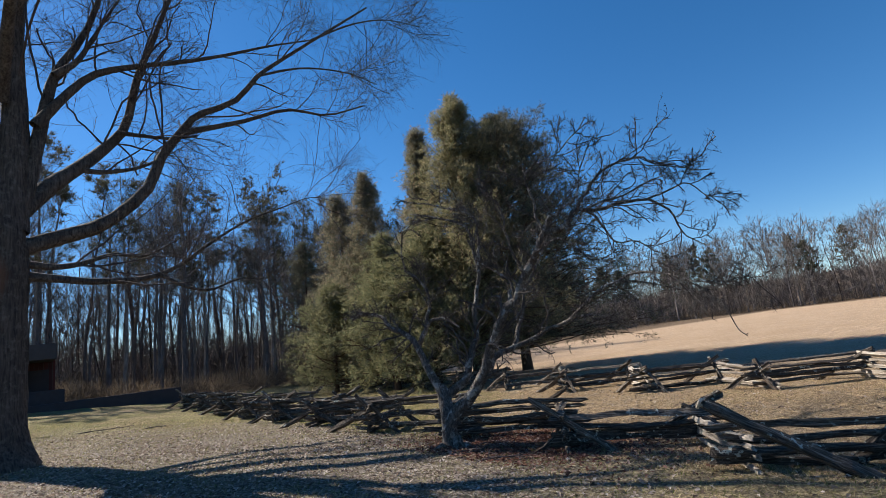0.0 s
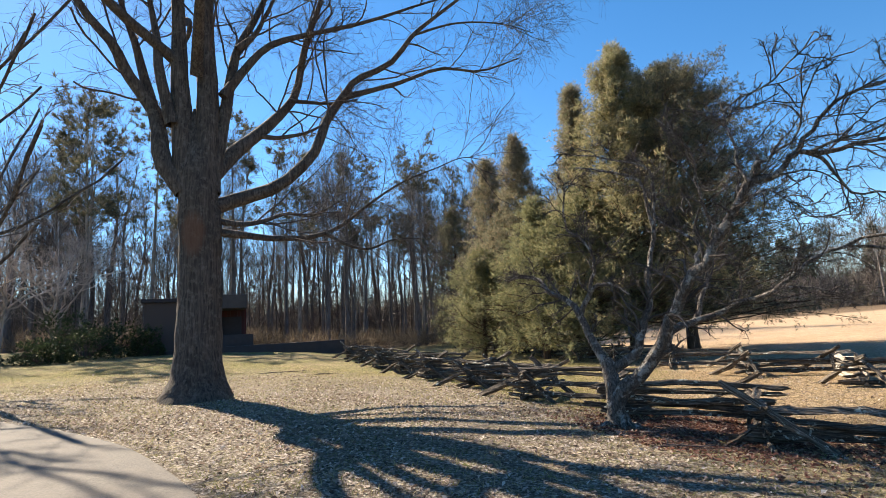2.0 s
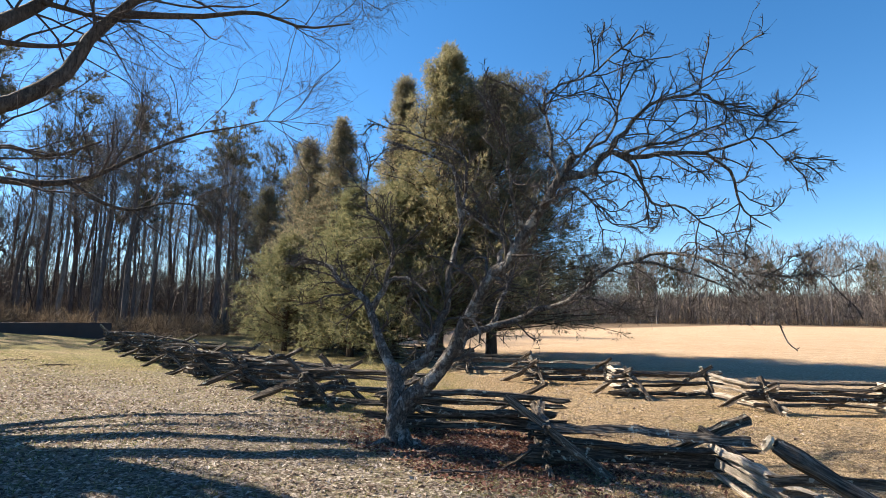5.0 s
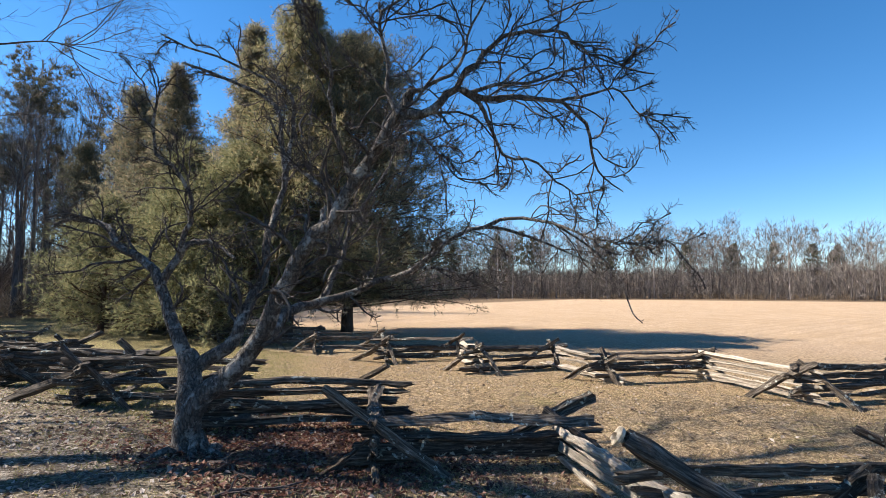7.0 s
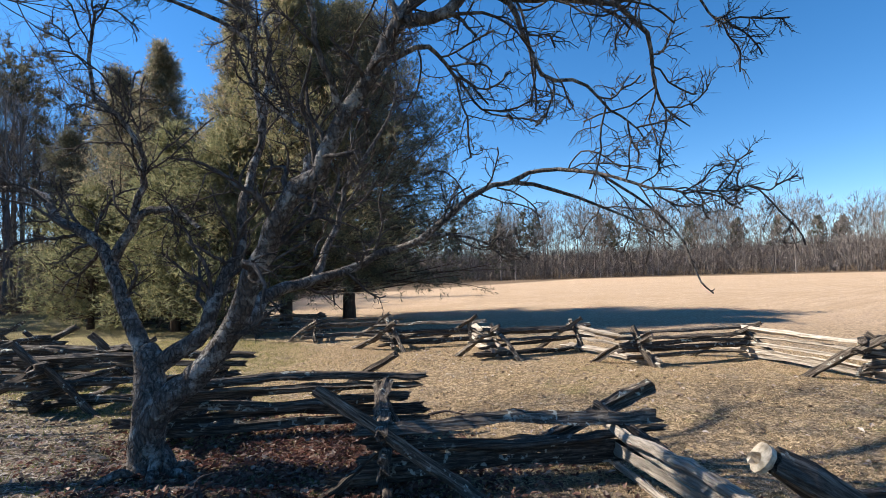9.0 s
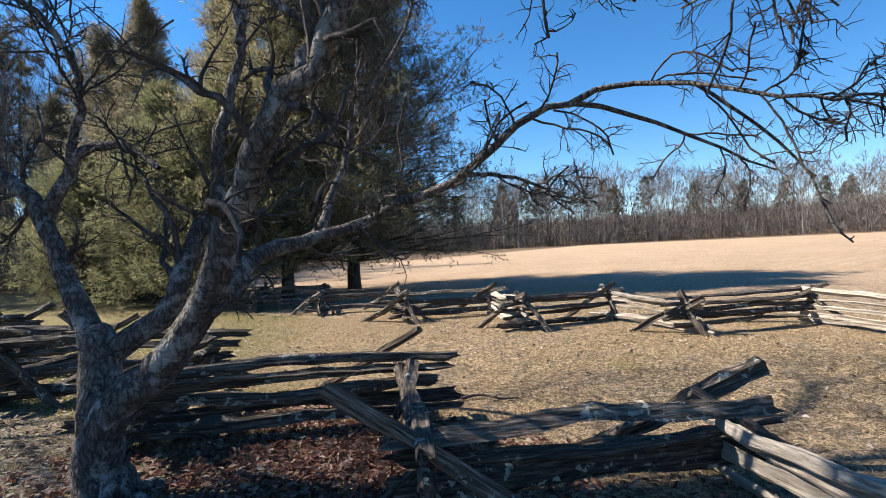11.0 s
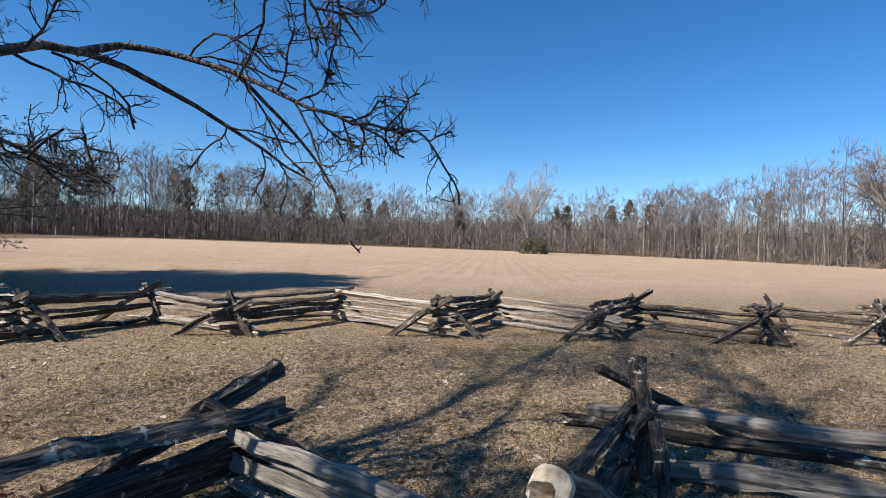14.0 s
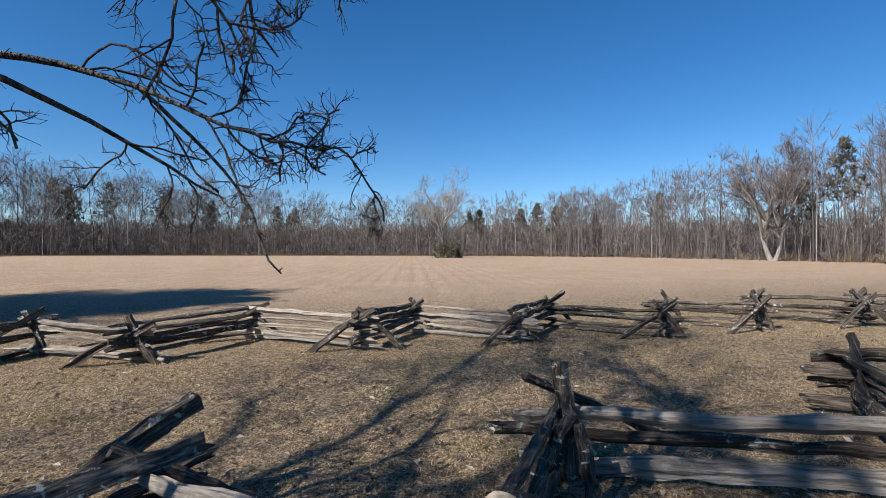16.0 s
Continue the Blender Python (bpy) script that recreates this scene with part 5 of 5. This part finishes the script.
def spreading_tree(name, label, x, y, high, wide, r0, seed, stems, mat, twig=None, lean=0.0, group=""):
    """A bare tree that forks low into limbs fanning out to a round crown."""
    global rng
    rng = np.random.default_rng(seed)
    ob = thing(name, label, "tree", (x, y, ground_z(x, y)), group)
    fork = high * 0.2
    p, r = limb([(0, -lean * 0.25, -0.3), (0.1, 0, fork * 0.5), (0.05, 0.1 + lean * 0.15, fork), (0.2, 0.1 + lean * 0.4, high * 0.45), (0.0, lean, high * 0.93)], r0, r0 * 0.12, 14)
    r[0] *= 1.3
    child("trunk", mesh_from("trunk", *tubes(p[None], r[None], 9, 0.06), mat), ob)
    limbs = []
    for i in range(stems):
        a = i * 2.4 + rng.uniform(-0.4, 0.4)
        out = wide * 0.5 * rng.uniform(0.55, 1.0)
        top = high * (1.0 - 0.42 * (out / (wide * 0.5)) ** 2) * rng.uniform(0.88, 1.0)
        z0 = high * rng.uniform(0.16, 0.38)
        c, q = math.cos(a), math.sin(a)
        mid = (top - z0) * 0.5 + z0
        limbs.append(limb([(0.05, 0.05, z0), (out * 0.38 * c, out * 0.38 * q, mid * 0.85 + z0 * 0.15), (out * 0.8 * c, out * 0.8 * q, mid + (top - mid) * 0.45), (out * c, out * q, top)], r0 * 0.55, r0 * 0.09, 10, 0.12))
    for lp, lr in limbs:
        child("limb", mesh_from("limb", *tubes(lp[None], lr[None], 6, 0.05), mat), ob)
    LP, LR = stack(limbs + [(p, r)], 10)
    P1, R1 = grow(LP, LR, 9, (high * 0.10, high * 0.22), (25, 60), 6, 0.5, 0.12, 0.12, 0.35, 0.3)
    P2, R2 = grow(P1, R1, 7, (high * 0.05, high * 0.11), (20, 55), 4, 0.55, 0.1, 0.14, 0.25, 0.35)
    P3, R3 = grow(P2, R2, 5, (high * 0.025, high * 0.06), (20, 55), 3, 0.6, 0.05, 0.15, 0.2, 0.4)
    g = Gather().add(*tubes(P1, np.maximum(R1, r0 * 0.08), 4)).add(*ribbons(P2, np.maximum(R2, r0 * 0.05))).add(*ribbons(P3, np.full_like(R3, r0 * 0.035)))
    child("crown", g.mesh("crown", twig or mat), ob)


spreading_tree("field_tree", "pale bare tree standing alone in the field", 97.5, 46.5, 18.5, 11.5, 0.34, 905, 10, M_PALE)
spreading_tree("sycamore_tree", "pale-barked bare sycamore leaning at the field edge", 104.0, -11.0, 22.0, 17.0, 0.5, 906, 11, M_SYCAMORE, M_FARTWIG, 3.2, "sycamores at the field edge")
spreading_tree("sycamore_tree", "pale-barked bare sycamore leaning at the field edge", 103.4, -12.9, 20.0, 15.0, 0.46, 907, 10, M_SYCAMORE, M_FARTWIG, -3.0, "sycamores at the field edge")
for ux, uy, uh, uw, us in ((-31.0, 17.2, 8.2, 8.0, 911), (-32.5, 12.6, 9.0, 9.0, 912), (-34.0, 21.5, 9.5, 9.0, 913), (-29.5, 9.0, 8.6, 9.0, 914), (-35.5, 15.5, 10.5, 10.0, 915)):
    # twig brightness here comes from the sunlit tone in the material
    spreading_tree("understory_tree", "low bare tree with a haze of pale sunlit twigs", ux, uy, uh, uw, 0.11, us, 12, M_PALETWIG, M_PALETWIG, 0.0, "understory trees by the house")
lone_tree("lawn_tree", "bare spreading tree with long drooping twigs beside the path", -20.2, 10.4, 11.5, 0.24, 2.0, 908, M_OAK, 0.2)


def leafy_shrub(name, label, x, y, wide, high, mat, seed, leaf=0.16, n=900):
    """A rounded evergreen shrub: stems and leaves over an uneven dome."""
    global rng
    rng = np.random.default_rng(seed)
    ob = thing(name, label, "shrub", (x, y, ground_z(x, y)))
    a = rng.uniform(0, 6.28, 26)
    tips = np.stack([np.cos(a) * wide * 0.4, np.sin(a) * wide * 0.4, rng.uniform(0.4, 0.85, 26) * high], 1)
    P = np.stack([np.zeros((26, 3)) + np.array([0, 0, -0.1]), tips * 0.5, tips], 1)
    child("branchwork", mesh_from("branchwork", *tubes(P, np.tile([[0.03, 0.02, 0.01]], (26, 1)), 4), M_TWIG), ob)
    d = rng.normal(size=(n, 3))
    d[:, 2] = np.abs(d[:, 2])
    d /= np.linalg.norm(d, axis=1, keepdims=True)
    lump = 1 + 0.18 * np.sin(d[:, 0] * 7 + seed) + 0.18 * np.sin(d[:, 1] * 8) + 0.1 * np.sin(d[:, 2] * 11)
    q = d * (rng.uniform(0.55, 1.0, n) ** 0.5 * lump)[:, None] * np.array([wide / 2, wide / 2, high])
    child("foliage", Gather().add(*tufts(q, d, leaf, 7, 0.28, 0.8)).mesh("foliage", mat, False), ob)


leafy_shrub("cedar_bush", "dark round evergreen bush at the foot of the field tree", 96.0, 44.6, 5.0, 3.2, M_CEDAR_DARK, 1, 0.5, 500)
for x, y, w, h, s in ((-27.8, 19.5, 3.2, 1.7, 2), (-28.6, 21.8, 3.0, 1.9, 3), (-27.0, 17.0, 2.2, 1.1, 4), (-31.0, 20.5, 3.0, 2.6, 5), (-28.6, 14.5, 2.6, 1.3, 6), (-30.5, 12.0, 3.0, 1.6, 7), (-27.2, 22.6, 1.8, 1.6, 8)):
    leafy_shrub("shrub", "clipped dark green broadleaf shrub at the lawn edge", x, y, w, h, M_SHRUB, 20 + s, 0.13, 700)


# ---- low dark building with a flat roof ----
def box(bm, x0, x1, y0, y1, z0, z1, bevel=0.0):
    r = bmesh.ops.create_cube(bm, size=1.0)
    for v in r["verts"]:
        v.co = Vector((x0 if v.co.x < 0 else x1, y0 if v.co.y < 0 else y1, z0 if v.co.z < 0 else z1))
    if bevel:
        bmesh.ops.bevel(bm, geom=list({e for v in r["verts"] for e in v.link_edges}), offset=bevel, segments=1, affect="EDGES")
    return r


def brick_material():
    s = Shader("dark_brick", 0.9)
    b = s.node("TexBrick", Scale=1.0)
    mp = s.coords("Object")
    s.link(mp, b.inputs["Vector"])
    for key, c in (("Color1", (0.10, 0.035, 0.032, 1)), ("Color2", (0.06, 0.026, 0.025, 1)), ("Mortar", (0.09, 0.07, 0.065, 1))):
        b.inputs[key].default_value = c
    b.inputs["Brick Width"].default_value, b.inputs["Row Height"].default_value, b.inputs["Mortar Size"].default_value = 0.22, 0.075, 0.008
    return s.done(b.outputs["Color"])


def plain(name, colour, rough=0.7, vary=0.35):
    s = Shader(name, rough)
    n = s.noise(s.coords("Object"), 3.0, 5)
    return s.done(s.mix(s.grey(n, 0.3, 0.7, 0, vary), colour, tuple(c * 0.5 for c in colour)), n, 0.2, 0.01)


M_BRICK = brick_material()
M_ROOF = plain("roof_edge", (0.085, 0.074, 0.072))
M_DARK = plain("dark_trim", (0.05, 0.045, 0.05))
M_STONE = plain("grey_wall", (0.06, 0.052, 0.055))
hz = 1.35
house = thing("house", "low dark brick building with a flat roof slab", "house", (-26.6, 25.6, hz))
house.rotation_euler = (0, 0, radians(46))
bm = bmesh.new()
box(bm, -2.9, 0.9, 0.0, 4.5, -0.6, 3.35)
part("wall", bm, M_BRICK, house, "dark red brick wall")
bm = bmesh.new()
box(bm, 0.9, 3.1, 2.6, 4.5, -0.6, 3.0)
part("wall", bm, M_BRICK, house, "recessed dark brick wall")
bm = bmesh.new()
box(bm, 0.2, 3.0, -0.25, 4.8, 2.85, 3.75, 0.03)
part("roof", bm, M_ROOF, house, "thick pale flat roof fascia")
bm = bmesh.new()
box(bm, -3.1, 0.19, -0.2, 4.8, 3.352, 3.6, 0.03)
part("roof", bm, M_DARK, house)
bm = bmesh.new()
box(bm, 0.91, 3.4, -0.1, 0.15, -0.6, 1.15, 0.02)
part("parapet", bm, M_STONE, house, "grey low wall of the porch")
bm = bmesh.new()
box(bm, 1.2, 2.8, 2.55, 2.6, 0.2, 2.4)
part("window", bm, M_DARK, house, "dark glazed opening under the roof")
low = thing("garden_wall", "long low dark wall beside the building", "wall", (-26.6, 25.6, hz))
low.rotation_euler = (0, 0, radians(42))
bm = bmesh.new()
box(bm, -2.6, 9.2, -0.9, -0.6, -1.0, 0.42, 0.02)
part("wall", bm, M_STONE, low)


# ---- fallen sticks ----
def fallen_branch(x, y, length, turn, seed):
    global rng
    rng = np.random.default_rng(seed)
    z = ground_z(x, y)
    ob = thing("fallen_branch", "thin dead branch lying in the grass", "branch", (x, y, z), "fallen sticks")
    d = np.array([math.cos(turn), math.sin(turn), 0.0])
    q = np.array([-d[1], d[0], 0.0])
    p, r = limb([d * -length * 0.5 + [0, 0, 0.02], d * -0.15 * length + q * 0.08 + [0, 0, 0.05], d * 0.2 * length - q * 0.05 + [0, 0, 0.04], d * 0.5 * length + [0, 0, 0.03]], 0.022, 0.008, 10)
    child("stem", mesh_from("stem", *tubes(p[None], r[None], 6, 0.1), M_TWIG), ob)
    P, R = grow(p[None], r[None], 6, (0.2, 0.5), (25, 60), 5, 0.6, 0.02, 0.15, 0.2)
    P[:, :, 2] = np.clip(P[:, :, 2], 0.012, 0.12)
    child("twig", mesh_from("twig", *tubes(P, R, 4), M_TWIG), ob)


for fx, fy, fl, ft, fs in ((-12.9, 16.9, 1.9, 0.7, 1), (-11.2, 17.2, 0.9, 1.0, 2), (2.75, 12.2, 0.7, -0.3, 3), (0.4, 8.7, 0.9, 0.4, 4), (0.1, 9.4, 0.8, -0.8, 5)):
    fallen_branch(fx, fy, fl, ft, 600 + fs)


# ---- grass, straw and fallen leaves ----
def scatter_blades(name, label, n, box_xy, keep, size, width, mat, seed, lean=0.6):
    global rng
    rng = np.random.default_rng(seed)
    x0, x1, y0, y1 = box_xy
    p = np.stack([rng.uniform(x0, x1, n), rng.uniform(y0, y1, n)], 1)
    p = p[keep(p[:, 0], p[:, 1])]
    m = len(p)
    at = np.column_stack([p, land(p[:, 0], p[:, 1]) - 0.005])
    way = np.column_stack([rng.normal(scale=lean, size=(m, 2)), np.ones(m)])
    way /= np.linalg.norm(way, axis=1, keepdims=True)
    side = np.cross(way, rng.normal(size=(m, 3)))
    side /= np.linalg.norm(side, axis=1, keepdims=True) + 1e-9
    ln = (rng.uniform(0.5, 1.4, m) * size)[:, None]
    w = (rng.uniform(0.7, 1.3, m) * width)[:, None]
    V = np.stack([at - side * w, at + side * w, at + way * ln], 1).reshape(-1, 3)
    return tagged(new(name, mesh_from(name, V, np.arange(m * 3).reshape(m, 3), mat, False)), label, "grass", kind="stuff")


def dline(x, y):
    return 0.728 * x + 0.685 * y


def patchy(x, y, f=0.8):
    return 0.5 + 0.25 * np.sin(x * f + 1.7 * np.sin(y * f * 0.7)) + 0.25 * np.sin(y * f * 1.3 + 1.1 * np.sin(x * f * 0.9))


def off_path(x, y):
    dd = np.full(x.shape, 1e9)
    for e in (edge + off * 0.92)[::2]:
        dd = np.minimum(dd, (x - e[0]) ** 2 + (y - e[1]) ** 2)
    return dd > 1.05


def greener(x, y):
    return x + 2.0 * (patchy(x, y, 1.3) - 0.5) + rng.normal(scale=0.7, size=len(x)) < 0.2


scatter_blades("green_turf", "yellow-green winter turf between the fences", 260000, (-9, 3, 10, 24), lambda x, y: (dline(x, y) > 7.2) & (dline(x, y) < 14.5) & greener(x, y), 0.045, 0.0042, M_LAWN, 83, 0.8)
scatter_blades("dry_grass", "short straw-coloured winter grass between the fences", 850000, (-2, 20, -4, 20), lambda x, y: (dline(x, y) > 7.2) & (dline(x, y) < 17.5) & ~greener(x, y) & (rng.random(len(x)) < 0.35 + 0.65 * patchy(x, y)), 0.042, 0.0036, M_STRAW, 81, 0.9)
scatter_blades("lawn_grass", "thin winter lawn grass, half green and half straw", 250000, (-22, 6, -2, 20), lambda x, y: (dline(x, y) < 8.0) & (rng.random(len(x)) < 0.2 + 0.6 * patchy(x, y, 1.1)) & off_path(x, y), 0.06, 0.0045, M_LAWN, 82, 0.9)


def scatter_leaves(name, label, n, keep, box_xy, size, mat, seed, high=0.015):
    """Curled dead leaves that lie about: four-cornered, bent along the midrib."""
    global rng
    rng = np.random.default_rng(seed)
    x0, x1, y0, y1 = box_xy
    p = np.stack([rng.uniform(x0, x1, n), rng.uniform(y0, y1, n)], 1)
    p = p[keep(p[:, 0], p[:, 1])]
    m = len(p)
    c = np.column_stack([p, land(p[:, 0], p[:, 1]) + rng.uniform(0.004, high, m)])
    up = np.column_stack([rng.normal(scale=0.45, size=(m, 2)), np.ones(m)])
    up /= np.linalg.norm(up, axis=1, keepdims=True)
    a = np.cross(up, rng.normal(size=(m, 3)))
    a /= np.linalg.norm(a, axis=1, keepdims=True)
    b = np.cross(up, a)
    s = (rng.uniform(0.6, 1.3, m) * size)[:, None]
    curl = rng.uniform(0.1, 0.5, m)[:, None]
    V = np.stack([c - a * s, c - b * s * 0.5 + up * s * curl, c + a * s, c + b * s * 0.5 + up * s * curl], 1).reshape(-1, 3)
    i = np.arange(m)[:, None] * 4
    F = np.concatenate([i + [[0, 1, 2]], i + [[0, 2, 3]]])
    return tagged(new(name, mesh_from(name, V, F, mat, False)), label, "leaves", kind="stuff")


scatter_leaves("fallen_leaves", "pale brown oak leaves strewn over the lawn", 150000, lambda x, y: (dline(x, y) < 8.6) & off_path(x, y) & (rng.random(len(x)) < np.clip(1.25 - np.hypot(x + 6.5, y - 7) / 11, 0.03, 1) * (0.25 + 0.75 * patchy(x, y, 1.4))), (-20, 6, -3, 19), 0.034, M_LEAF, 91)
scatter_leaves("yard_leaves", "scattered brown leaves in the straw grass", 16000, lambda x, y: (dline(x, y) > 7.5) & (dline(x, y) < 15) & (rng.random(len(x)) < 0.5), (-6, 16, -2, 18), 0.04, M_LEAF, 92)
scatter_leaves("red_leaves", "drift of reddish dead leaves against the fence", 60000, lambda x, y: (dline(x, y) > 5.9) & (dline(x, y) < 9.6) & (rng.random(len(x)) < np.exp(-((x - 0.9) ** 2 + (y - 10.3) ** 2) / 2.6)), (-3, 5, 7, 14), 0.036, M_REDLEAF, 93, 0.04)
